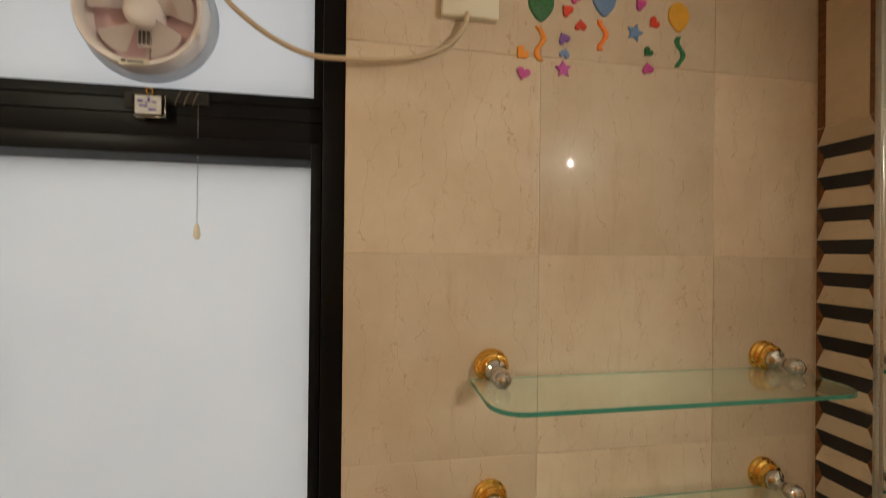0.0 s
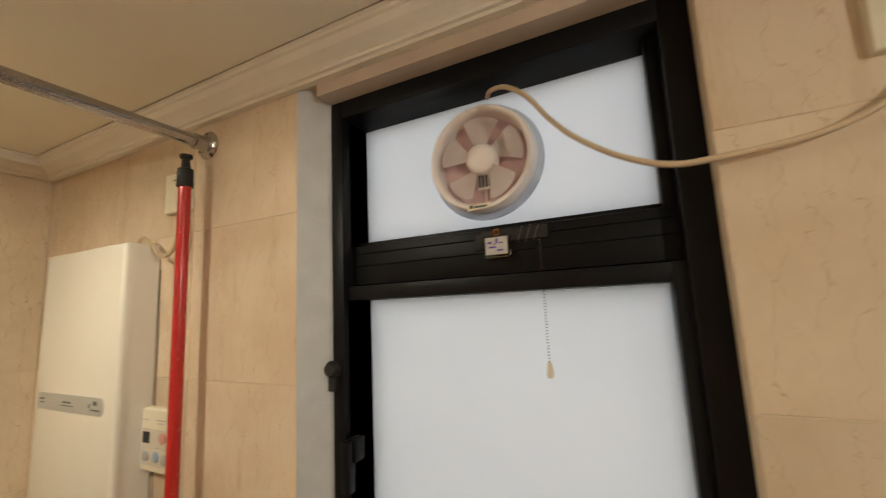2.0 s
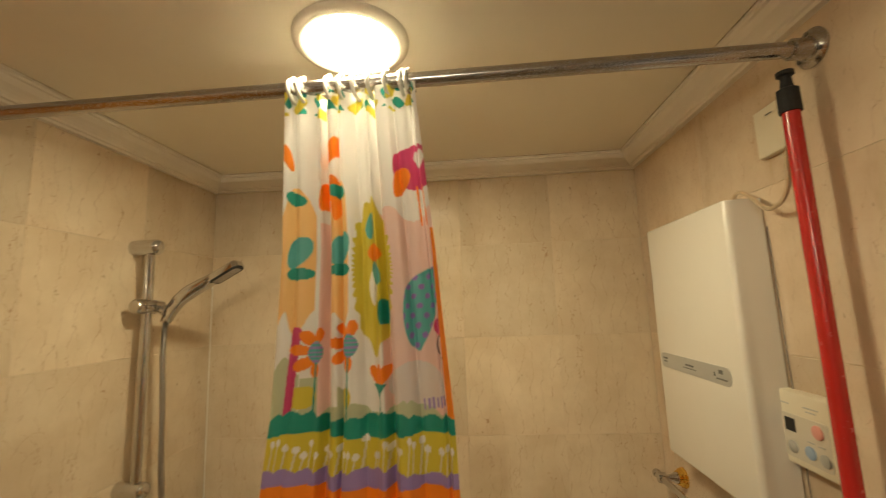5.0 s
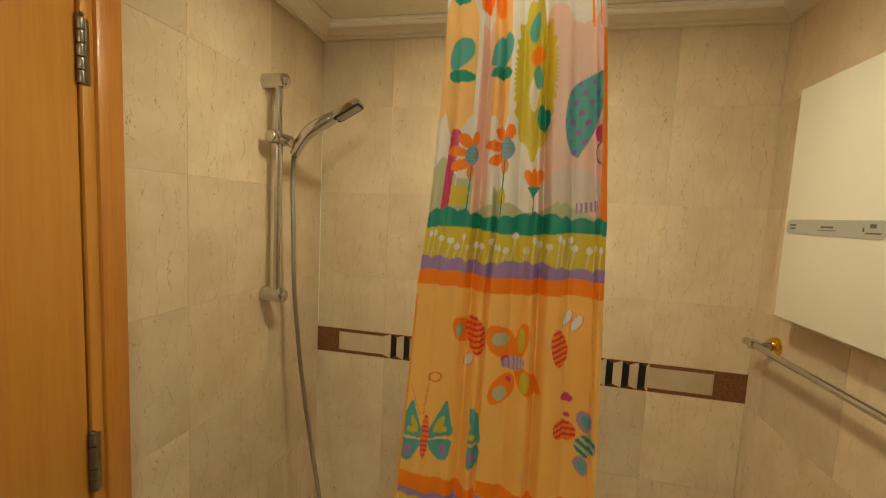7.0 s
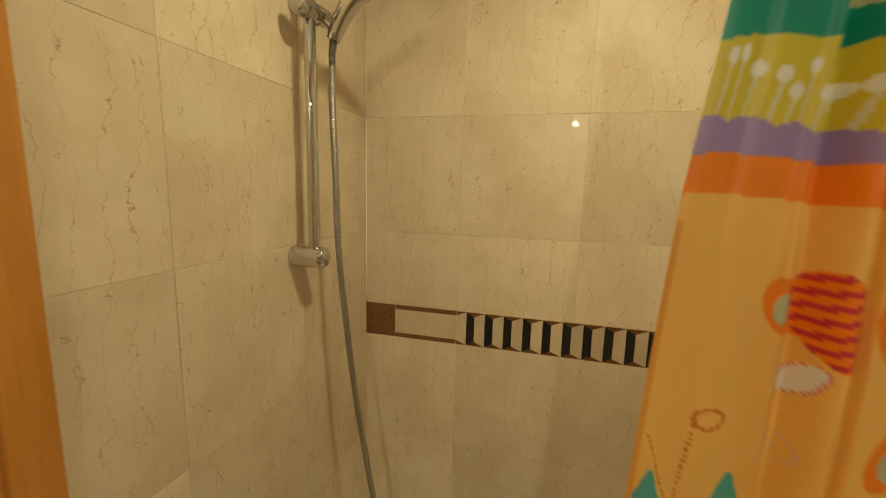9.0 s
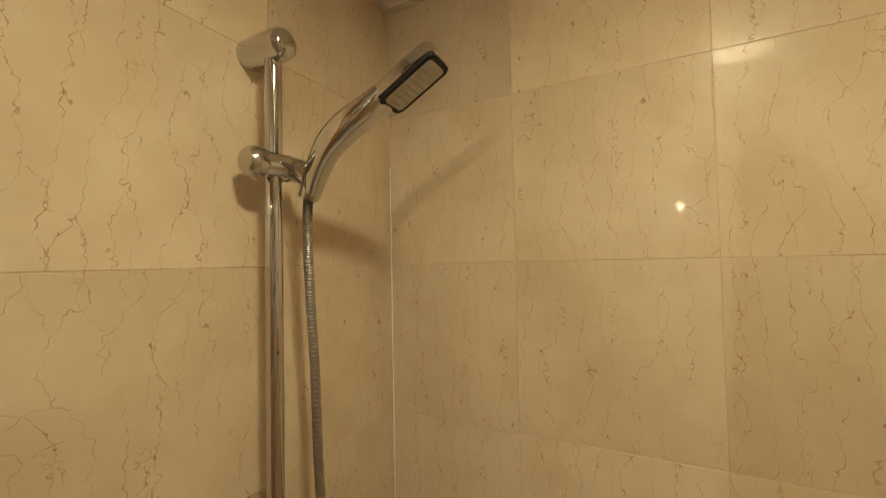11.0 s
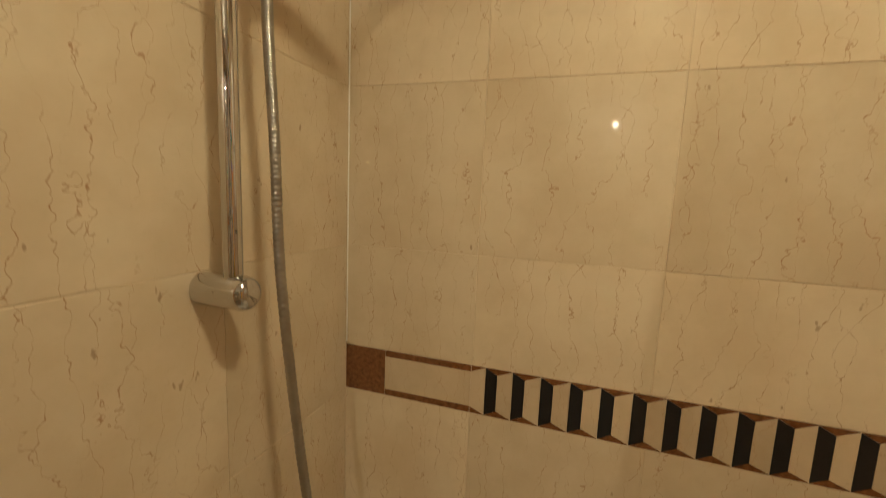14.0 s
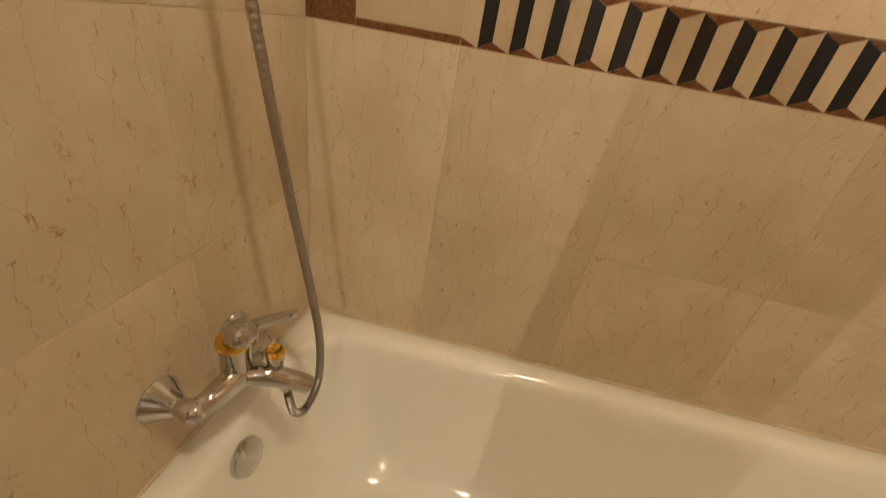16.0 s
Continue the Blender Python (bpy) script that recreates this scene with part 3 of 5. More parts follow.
dab(dome & (np.hypot(((S * WD + 0.5 * 0.017 * (row_ % 2)) % 0.017) - 0.0085, ((Z % 0.015) - 0.0075) * 0.75) < 0.0036), PURP)
dab(oval(0.955, 1.775, 0.011, 0.013), MAG)
dab((((S - 0.965) * WD / 0.012) ** 2 + ((Z - 1.745) / 0.018) ** 2 < 1) & (((S - 0.965) * WD / 0.009) ** 2 + ((Z - 1.745) / 0.015) ** 2 > 1), (0.2, 0.13, 0.13))
dab((S < 0.145) & (Z < 1.715 + 0.02 * np.sin(S * 25)), SAGE)
dab((S > 0.15) & (S < 0.24) & (Z < 1.70), SAGE)
dab((S > 0.36) & (S < 0.5) & (Z < 1.69 - 0.5 * (S - 0.36)), SAGE)
dab(oval(0.80, 1.685, 0.042, 0.04), (0.80, 0.72, 0.70))
dab(Z < 1.652 + wave(34, 0.006, 0.5) + 0.012 * np.sin(S * 17 + 1), SAGE)
dab((S > 0.62) & (Z < 1.668 - 0.25 * np.abs(S - 0.72)), SAGE)
dab(oval(0.16, 1.672, 0.019, 0.017) | oval(0.42, 1.672, 0.010, 0.015), MUST)
dab(line(0.128, 1.775, 0.10, 1.64, 0.0062), MAG)
for s_, z_ in ((0.210, 1.74), (0.425, 1.75)):
    for a in (75, 123, 171, 219, 267):
        dab(oval(s_ + 0.012 + 0.023 * math.cos(radians(a)) / 0.29, z_ + 0.027 * math.sin(radians(a)), 0.0135, 0.0085, a), ORANGE)
    dab(line(s_ + 0.012, z_, s_ - 0.005, 1.635, 0.0018), TEAL)
    disc = oval(s_ + 0.015, z_, 0.0135, 0.018)
    dab(disc, LTEAL)
    dab(disc & (np.sin(Z * 900) > 0.45), LILAC)
for a in (-28, 0, 28):
    dab(oval(0.60 + 0.018 * math.sin(radians(a)) / 0.29, 1.702, 0.008, 0.018, -a), ORANGE)
dab((np.abs(S - 0.60) * WD < 0.014 - (1.69 - Z) * 0.7) & (Z < 1.69) & (Z > 1.67), TEAL)
dab(line(0.605, 1.672, 0.60, 1.635, 0.0012), TEAL)
dab((S > 0.84) & (S < 0.95) & (np.abs(Z - 1.662 - 0.06 * (S - 0.9)) < 0.008) & (np.sin(S * 330) > -0.2), LILAC)
dab((S > 0.955) & (Z < 1.93 + 0.0 * S) & (S > 0.955 + (Z - 1.65) * 0.08), ORANGE)
# bands
dab(Z < 1.640 + wave(38, 0.006) + 0.004 * np.sin(S * 11), TEAL)
dab(Z < 1.615 + 0.005 * np.sin(S * 9), MUST)
rng = np.random.RandomState(5)
for k in range(26):
    s_, h_ = (k + 0.5 + 0.5 * rng.rand()) / 27, rng.rand() * 0.03
    dab(line(s_, 1.562, s_ + 0.012, 1.578 + h_, 0.0011), (0.78, 0.74, 0.55))
    dab(oval(s_ + 0.012, 1.580 + h_, 0.0042, 0.0055), WHITE)
dab(Z < 1.561 + wave(33, 0.005, 1.0) + 0.004 * np.sin(S * 12), LILAC)
dab(Z < 1.541 + 0.004 * np.sin(S * 8 + 1), ORANGE)
dab(Z < 1.514 + 0.004 * np.sin(S * 8 + 1), LORANGE)
dip = -0.022 * np.sin(np.clip(S / 0.42, 0, 1) * np.pi / 2) - 0.016 * np.sin(np.clip((S - 0.42) / 0.3, 0, 1) * np.pi / 2) + 0.02 * (S > 0.42) + 0.008 * (S > 0.82)
# winged shapes and round shapes of the middle field
def within(u, v, pts):
    """True inside the outline of straight edges."""
    hit = np.zeros(u.shape, bool)
    for (x0, y0), (x1, y1) in zip(pts, pts[1:] + pts[:1]):
        hit ^= ((y0 > v) != (y1 > v)) & (u < (x1 - x0) * (v - y0) / (y1 - y0 + 1e-12) + x0)
    return hit
UPPER = [(0.003, -0.006), (0.003, 0.006), (0.014, 0.038), (0.026, 0.064), (0.032, 0.063), (0.040, 0.046), (0.051, 0.012), (0.050, 0.004), (0.044, 0.0)]
LOWER = [(0.003, -0.009), (0.046, -0.006), (0.051, -0.011), (0.047, -0.036), (0.040, -0.046), (0.030, -0.049), (0.020, -0.045), (0.008, -0.026)]
for s_, z_, whole in ((0.135, 1.243, True), (0.278, 1.243, False)):
    u_, v_ = (S - s_) * WD, Z - z_
    keep = (S > -1) if whole else (S > 0.352)
    u_ = np.abs(u_) if whole else u_
    dab(keep & (within(u_, v_, UPPER) | within(u_, v_, LOWER)), LTEAL)
    lobe = lambda x, z, rx, rz, a: (((u_ - x) * math.cos(a) + (v_ - z) * math.sin(a)) / rx) ** 2 + (((v_ - z) * math.cos(a) - (u_ - x) * math.sin(a)) / rz) ** 2 < 1
    dab(keep & (lobe(0.020, 0.022, 0.006, 0.015, -0.5) | lobe(0.024, 0.010, 0.014, 0.006, 0.1)), MUST)
    dab(keep & lobe(0.031, -0.028, 0.009, 0.011, 0.3), LILAC)
    if whole:
        body_ = oval(s_, z_ - 0.004, 0.0055, 0.042)
        dab(body_, ORANGE)
        dab(body_ & (np.sin(Z * 700) > 0.3), MAG)
for s0_, z0_, s1_, z1_ in ((0.11, 1.28, 0.02, 1.335), (0.12, 1.28, 0.135, 1.35)):
    dab(line(s0_, z0_, s1_, z1_, 0.0012) & (np.sin(Z * 1300) > 0), (0.75, 0.22, 0.03))
dab((np.abs(np.sqrt(((S - 0.155) * WD) ** 2 + (Z - 1.352) ** 2) - 0.008) < 0.0013), (0.75, 0.22, 0.03))
for s_, z_, t_, rx_, rz_ in ((0.492, 1.428, 38, 0.021, 0.032), (0.598, 1.432, -14, 0.0145, 0.034), (0.510, 1.345, -24, 0.0155, 0.030), (0.630, 1.365, 38, 0.016, 0.031), (0.285, 1.440, 50, 0.018, 0.026)):
    dab(oval(s_, z_, rx_, rz_, t_), ORANGE)
for s_, z_, rx_, rz_, c_ in ((0.490, 1.432, 0.0115, 0.012, SAGE), (0.598, 1.434, 0.0085, 0.022, MUST), (0.504, 1.337, 0.0085, 0.013, SAGE), (0.632, 1.363, 0.0095, 0.019, MUST), (0.270, 1.440, 0.008, 0.011, SAGE), (0.515, 1.398, 0.005, 0.006, MAG), (0.535, 1.362, 0.004, 0.005, MAG)):
    dab(oval(s_, z_, rx_, rz_), c_)
b2 = oval(0.565, 1.393, 0.021, 0.0125, 15)
dab(b2, (0.66, 0.50, 0.60))
dab(b2 & (np.sin(S * 260 + Z * 60) > 0.2), LILAC)
for s_, z_, rx_, rz_ in ((0.350, 1.435, 0.014, 0.034), (0.79, 1.430, 0.016, 0.033), (0.835, 1.288, 0.017, 0.018)):
    b3 = oval(s_, z_, rx_, rz_, 10)
    dab(b3, ORANGE)
    dab(b3 & (np.sin(Z * 620 - S * 60) > 0.1), (0.70, 0.04, 0.06))
for s_, z_ in ((0.325, 1.388), (0.83, 1.480), (0.868, 1.474)):
    dab(oval(s_, z_, 0.006, 0.015, -20), (0.80, 0.15, 0.15))
    dab(oval(s_, z_, 0.005, 0.014, -20), WHITE)
dab(oval(0.845, 1.345, 0.0075, 0.0075) | oval(0.79, 1.145, 0.006, 0.006) | oval(0.85, 1.315, 0.004, 0.004) | oval(0.40, 1.14, 0.014, 0.009, 40), MAG)
for s_, z_, rx_, rz_ in ((0.925, 1.312, 0.0135, 0.019), (0.915, 1.236, 0.012, 0.016), (0.972, 1.275, 0.006, 0.015)):
    dab(oval(s_, z_, rx_, rz_, 10), (0.44, 0.30, 0.58))
    dab(oval(s_, z_, rx_ * 0.55, rz_ * 0.6, 10), LTEAL)
b4 = oval(0.935, 1.272, 0.017, 0.021, -30)
dab(b4, (0.62, 0.55, 0.40))
dab(b4 & (np.sin(Z * 420 + S * 70) > -0.1), TEAL)
for s_, z_, r_ in ((0.30, 1.33, 0.012), (0.66, 1.20, 0.010), (0.69, 1.44, 0.013)):
    rr = np.sqrt(((S - s_) * WD) ** 2 + (Z - z_) ** 2)
    dab((np.abs(rr - r_) < 0.0009) | (np.abs(rr - r_ * 0.5) < 0.0008), (0.90, 0.58, 0.28))
low = 1.178 + dip
dab(Z < low, ORANGE)
dab(Z < low - 0.028 - wave(30, 0.003), LILAC)
dab(Z < low - 0.048 + wave(36, 0.004), MUST)
for k in range(22):
    s_, h_ = (k + 0.5 + 0.5 * rng.rand()) / 23, rng.rand() * 0.02
    zz = float(np.interp(s_, S[0], (low - 0.05)[0]))
    dab(line(s_, zz, s_, zz - 0.012 - h_, 0.0011), (0.78, 0.74, 0.55))
    dab(oval(s_, zz - 0.014 - h_, 0.0048, 0.0055), WHITE)
dab(Z < low - 0.085 - 0.025 * np.sin(S * 12), (0.80, 0.72, 0.66))
for s_, z_, rx_, rz_, c_ in ((0.17, 0.965, 0.05, 0.04, PEACH), (0.26, 1.0, 0.012, 0.012, ORANGE), (0.255, 0.97, 0.014, 0.012, MAG), (0.30, 0.985, 0.014, 0.010, ORANGE), (0.36, 1.02, 0.008, 0.01, TEAL), (0.45, 0.965, 0.035, 0.035, PEACH), (0.47, 1.01, 0.012, 0.013, ORANGE),
                             (0.46, 0.985, 0.014, 0.014, MAG), (0.83, 0.97, 0.03, 0.03, SAGE), (0.93, 0.985, 0.012, 0.012, TEAL), (0.2, 0.8, 0.05, 0.05, LTEAL), (0.6, 0.75, 0.06, 0.05, PINK), (0.8, 0.6, 0.05, 0.06, PEACH), (0.3, 0.5, 0.06, 0.05, MUST)):
    dab(oval(s_, z_, rx_, rz_), c_)
dab((S < 0.012) & (Z < 1.5), (0.88, 0.40, 0.08))

def cloth():
    m, nt, p = material("printed_polyester")
    at = nt.nodes.new("ShaderNodeAttribute")
    at.attribute_name = "print"
    co = nt.nodes.new("ShaderNodeTexCoord").outputs["Object"]
    weave = spot(nt, co, 900.0, 1.0)
    crease = spot(nt, co, 22.0, 3.0)
    c = mix(nt, at.outputs["Color"], (0.8, 0.7, 0.55), maths(nt, "MULTIPLY", weave, 0.02))
    nt.links.new(c, p.inputs["Base Color"])
    p.inputs["Roughness"].default_value = 0.4
    p.inputs["Specular IOR Level"].default_value = 0.5
    bump(nt, p, maths(nt, "MULTIPLY_ADD", crease, 1.0, maths(nt, "MULTIPLY", weave, 0.05)), 0.45, 0.005)
    tr = nt.nodes.new("ShaderNodeBsdfTranslucent")
    nt.links.new(c, tr.inputs[0])
    ms = nt.nodes.new("ShaderNodeMixShader")
    ms.inputs[0].default_value = 0.22
    nt.links.new(p.outputs[0], ms.inputs[1])
    nt.links.new(tr.outputs[0], ms.inputs[2])
    nt.links.new(ms.outputs[0], nt.nodes["Material Output"].inputs[0])
    return m

nv = len(zs)
V = np.stack([X, Y, Z], -1).reshape(-1, 3)
i = np.arange(nv * NU).reshape(nv, NU)
F = np.stack([i[:-1, :-1], i[1:, :-1], i[1:, 1:], i[:-1, 1:]], -1).reshape(-1, 4)
shower_curtain = thing("shower_curtain", "bunched polyester shower curtain printed with bright cartoon flowers and wings", "curtain", (RX, -0.15, RZ))
me = mesh_from("cloth", V - np.array((RX, -0.15, RZ)), F.tolist(), cloth(), True)
at = me.attributes.new("print", "FLOAT_COLOR", "POINT")
at.data.foreach_set("color", np.concatenate([col.reshape(-1, 3), np.ones((nv * NU, 1))], 1).ravel())
ob = new("cloth", me)
ob.parent = shower_curtain
M_RING = plain("ring_plastic", (0.78, 0.76, 0.70), 0.3)
for y in (-0.262, -0.245, -0.198, -0.176, -0.152, -0.126, -0.098, -0.072, -0.062):
    bm = torus((RX, y, RZ - 0.006), (0.12, 1, 0.1), 0.0205, 0.0032, 24, 8)
    lathe([(0, -0.004), (0.0045, -0.003), (0.0045, 0.003), (0, 0.004)], (RX + 0.004, y, RZ + 0.0165), (0, 1, 0), 12, into=bm)
    part("ring", local(shower_curtain, bm), M_RING, shower_curtain, "white plastic curtain ring", 50)
part("eyelet", local(shower_curtain, torus((RX + 0.012, -0.055, 2.162), (1, 0.2, 0), 0.006, 0.0018, 18, 8)), M_STEEL, shower_curtain, smooth=50)

ceiling_lamp = thing("ceiling_lamp", "round recessed ceiling lamp with a glowing white diffuser", "lamp", (LAMP[0], LAMP[1], CZ))
part("trim_ring", lathe([(0.0785, 0.014), (0.0785, -0.004), (0.080, -0.007), (0.084, -0.0075), (0.087, -0.011), (0.096, -0.010), (0.103, -0.005), (0.104, 0.0)], (0, 0, 0), (0, 0, 1), 64), M_CORNICE, ceiling_lamp, smooth=60)
part("diffuser", lathe([(0.0, -0.0045), (0.035, -0.004), (0.058, -0.0025), (0.073, -0.0005), (0.078, 0.002), (0.078, 0.012), (0, 0.012)], (0, 0, 0), (0, 0, 1), 64), M_LAMP, ceiling_lamp, "glowing warm white diffuser", 60)

# ---- vanity side: mirror, wall lamp ----
mirror = thing("mirror", "large wall mirror in a thin aluminium frame", "mirror", (EX, -0.1, 1.55))
part("glass", local(mirror, box(EX - 0.008, -0.80, 1.0, EX - 0.004, 0.4845, 2.108)), M_MIRROR, mirror)
bm = box(EX - 0.012, 0.4845, 0.99, EX, 0.493, 2.12, 0.001)
box(EX - 0.012, -0.812, 0.99, EX, -0.80, 2.12, 0.001, into=bm)
box(EX - 0.012, -0.80, 2.108, EX, 0.4845, 2.12, 0.001, into=bm)
box(EX - 0.012, -0.80, 0.99, EX, 0.4845, 1.0, 0.001, into=bm)
part("frame", local(mirror, bm), plain("satin_aluminium", (0.55, 0.55, 0.55), 0.3, 0.9), mirror, smooth=40)
wall_lamp = thing("wall_lamp", "small bright bulb in a chrome cup shade over the mirror", "lamp", (EX - 0.012, -0.24, 2.043))
AIM = (-1, 0, -0.2)
part("back_plate", lathe([(0, 0), (0.024, 0), (0.025, 0.004), (0.021, 0.007), (0, 0.008)], (0, 0, 0), (-1, 0, 0), 32), M_CHROME, wall_lamp, smooth=40)
part("holder", lathe([(0.010, 0.005), (0.010, 0.013), (0.014, 0.014), (0.0145, 0.020), (0, 0.0205)], (0, 0, 0), AIM, 24), M_CHROME, wall_lamp, smooth=40)
part("cup", lathe([(0.012, 0.008), (0.018, 0.010), (0.0205, 0.016), (0.0212, 0.0365), (0.0197, 0.0365), (0.0185, 0.017), (0.0135, 0.0135)], (0, 0, 0), AIM, 32), M_CHROME, wall_lamp, "chrome cup shade", 40)
part("bulb", lathe([(0.0115, 0.020), (0.0125, 0.025), (0.0115, 0.031), (0.0085, 0.036), (0.004, 0.0385), (0, 0.039)], (0, 0, 0), AIM, 28), M_BULB, wall_lamp, "glowing warm bulb", 60)

# ---- fan, its switch and cord ----
FCX, FCZ = -0.372, 2.062
window_fan = thing("window_fan", "round cream plastic exhaust fan set in the window pane", "fan", (FCX, GY, FCZ))
Y_ = (0, -1, 0)
ring = lathe([(0.091, 0.010), (0.0915, 0.026), (0.091, 0.034), (0.088, 0.039), (0.084, 0.0395), (0.080, 0.036), (0.0785, 0.028), (0.078, 0.018), (0.0775, 0.006)], (0, 0, 0), Y_, 72)
part("housing", ring, M_FAN, window_fan, smooth=50)
part("flange", lathe([(0.086, 0.0005), (0.0995, 0.001), (0.1005, 0.004), (0.0985, 0.010), (0.0910, 0.013)], (0, 0, 0), Y_, 72), lit_plastic("flange_plastic", (0.74, 0.78, 0.84), 0.6), window_fan, "pale bluish mounting flange", 50)
part("back_shutter", lathe([(0, 0.007), (0.078, 0.007), (0.078, 0.003), (0, 0.003)], (0, 0, 0), Y_, 48), lit_plastic("shutter_plastic", (0.74, 0.55, 0.52), 0.4), window_fan, "dusky pink translucent back shutter")
for k in range(5):
    bm = bmesh.new()
    a0 = radians(93 + 72 * k)
    rows_ = []
    for r in np.linspace(0.021, 0.0725, 9):
        q = (r - 0.021) / 0.0515
        half = radians(19 + 8 * q - 2 * q * q)
        sweep = radians(-6 * q)
        row = []
        for j in np.linspace(-1, 1, 9):
            rr = r - 0.004 * abs(j) ** 4 * q
            a = a0 + sweep + half * j
            row.append((rr * math.cos(a), -0.025 - 0.006 * j - 0.003 * q, rr * math.sin(a)))
        rows_.append(row)
    top = [[bm.verts.new(p) for p in r] for r in rows_]
    for a, b in zip(top, top[1:]):
        for j in range(8):
            bm.faces.new((a[j], a[j + 1], b[j + 1], b[j]))
    got = bmesh.ops.solidify(bm, geom=bm.faces[:], thickness=0.0016)
    bmesh.ops.recalc_face_normals(bm, faces=bm.faces)
    part("blade", bm, M_FAN, window_fan, smooth=40)
part("hub", lathe([(0.0255, 0.008), (0.026, 0.028), (0.024, 0.033), (0.018, 0.0365), (0.0085, 0.0385), (0, 0.039)], (0, 0, 0), Y_, 36), M_FAN, window_fan, smooth=50)
for k in range(3):
    b = box(-0.004, -0.0135, 0.015, 0.004, -0.0075, 0.0775, 0.001)
    bmesh.ops.rotate(b, verts=b.verts, cent=(0, 0, 0), matrix=Matrix.Rotation(radians(180 + 120 * k), 3, "Y"))
    part("motor_arm", b, M_FANIN, window_fan)
for k in range(4):
    part("vent_slot", box(-0.0105 + 0.006 * k, -0.017, -0.045, -0.0075 + 0.006 * k, -0.0140, -0.025), M_DGREY, window_fan)
part("motor_block", box(-0.014, -0.0145, -0.05, 0.014, -0.0075, -0.012, 0.002), M_FAN, window_fan)
lab = box(-0.020, -0.0005, -0.0045, 0.020, 0.0008, 0.0045, 0.0004)
bmesh.ops.rotate(lab, verts=lab.verts, cent=(0, 0, 0), matrix=Matrix.Rotation(radians(-4), 3, "Y"))
bmesh.ops.translate(lab, verts=lab.verts, vec=(-0.004, -0.0400, -0.0838))
label_ = part("name_label", lab, M_IVORY, window_fan, "cream maker's label")
part("mark", box(-0.020, -0.0417, -0.0855, -0.014, -0.0402, -0.0808), M_DGREY, label_)
part("mark", box(-0.012, -0.0417, -0.0853, 0.010, -0.0404, -0.0825), M_DGREY, label_)

M_TIE = plain("dark_wire", (0.10, 0.075, 0.05), 0.5)
pull_switch = thing("pull_switch", "black pull switch under the fan with a bead chain", "switch", (-0.32, 0.650, 1.926))
bm = box(-0.372, 0.6405, 1.914, -0.267, 0.656, 1.934, 0.003)
box(-0.382, 0.6425, 1.905, -0.358, 0.656, 1.93, 0.003, into=bm)
box(-0.366, 0.6435, 1.888, -0.354, 0.656, 1.912, 0.003, into=bm)
part("bracket", local(pull_switch, bm), M_RUBBER, pull_switch, smooth=40)
for k in range(3):
    part("wire_tie", local(pull_switch, tube(spline([(-0.312 + 0.012 * k, 0.6385, 1.911), (-0.308 + 0.012 * k, 0.6365, 1.922), (-0.304 + 0.012 * k, 0.6405, 1.935)], 6), 0.0007, 6)), M_TIE, pull_switch)
chain = bmesh.new()
for z in np.arange(1.735, 1.914, 0.0042):
    bmesh.ops.create_uvsphere(chain, u_segments=8, v_segments=6, radius=0.0012, matrix=Matrix.Translation((-0.279, 0.6365, z)))
part("bead_chain", local(pull_switch, chain), M_STEEL, pull_switch, smooth=60)
part("chain_pull", local(pull_switch, lathe([(0, 0), (0.0035, 0.001), (0.0048, 0.006), (0.0035, 0.018), (0.002, 0.023), (0, 0.0235)], (-0.279, 0.6365, 1.716), (0, 0, 1), 16)), M_IVORY, pull_switch, "ivory plastic pull", 50)
key_tag = thing("key_tag", "square clear plastic tag with purple handwriting hanging from the switch", "tag", (-0.343, 0.6345, 1.908))
part("tag_case", box(-0.021, -0.003, -0.017, 0.021, 0.003, 0.017, 0.0025), clear("tag_plastic", (0.9, 0.9, 0.92), 0.05), key_tag, smooth=40)
part("paper", box(-0.017, -0.0042, -0.013, 0.017, -0.0034, 0.013), M_TAGW, key_tag, "white paper insert")
for x, z, w, h in ((-0.010, 0.005, 0.007, 0.003), (0.001, 0.007, 0.003, 0.007), (0.008, 0.004, 0.006, 0.002), (-0.006, -0.002, 0.011, 0.0025), (0.006, -0.007, 0.010, 0.0025), (-0.002, 0.002, 0.003, 0.002)):
    part("pen_stroke", box(x - w / 2, -0.0055, z - h / 2, x + w / 2, -0.0045, z + h / 2), M_INK, key_tag)
part("tag_loop", torus((0, 0.0, 0.021), (0, 1, 0.2), 0.0045, 0.0011, 16, 6), M_GOLD, key_tag)

cord = [(-0.345, 0.640, 2.150), (-0.333, 0.622, 2.150), (-0.305, 0.606, 2.140), (-0.273, 0.597, 2.112), (-0.243, 0.590, 2.068), (-0.210, 0.583, 2.030), (-0.160, 0.570, 1.990), (-0.109, 0.562, 1.967), (-0.058, 0.564, 1.967), (0.0, 0.567, 1.972), (0.04, 0.567, 1.980), (0.08, 0.567, 1.999), (0.103, 0.567, 2.025), (0.110, 0.568, 2.05)]
tagged(part("fan_cord", tube(spline(cord, 90), 0.0037, 12), M_CORD, smooth=60), "cream cable sagging from the fan to a switch plate", "cable")

def fuse_plate(at, name, label):
    ob = thing(name, label, "switch", at)
    part("plate", slab(round_rect(-0.043, -0.0445, 0.043, 0.0445, 0.003), -0.013, 0.0, 0.003), M_IVORY, ob, smooth=40)
    part("fuse_slot", slab(round_rect(-0.017, 0.0245, 0.017, 0.0315, 0.002), -0.0142, -0.0125), M_IVORY, ob)
    part("slot_gap", box(-0.010, -0.0150, 0.0265, 0.005, -0.0140, 0.0285), M_DGREY, ob)
    for s in (-1, 1):
        part("screw", lathe([(0.003, 0.0), (0.0028, 0.0006), (0, 0.0007)], (s * 0.034, -0.0130, 0.0), (0, -1, 0), 12), M_IVORY, ob)
    return ob
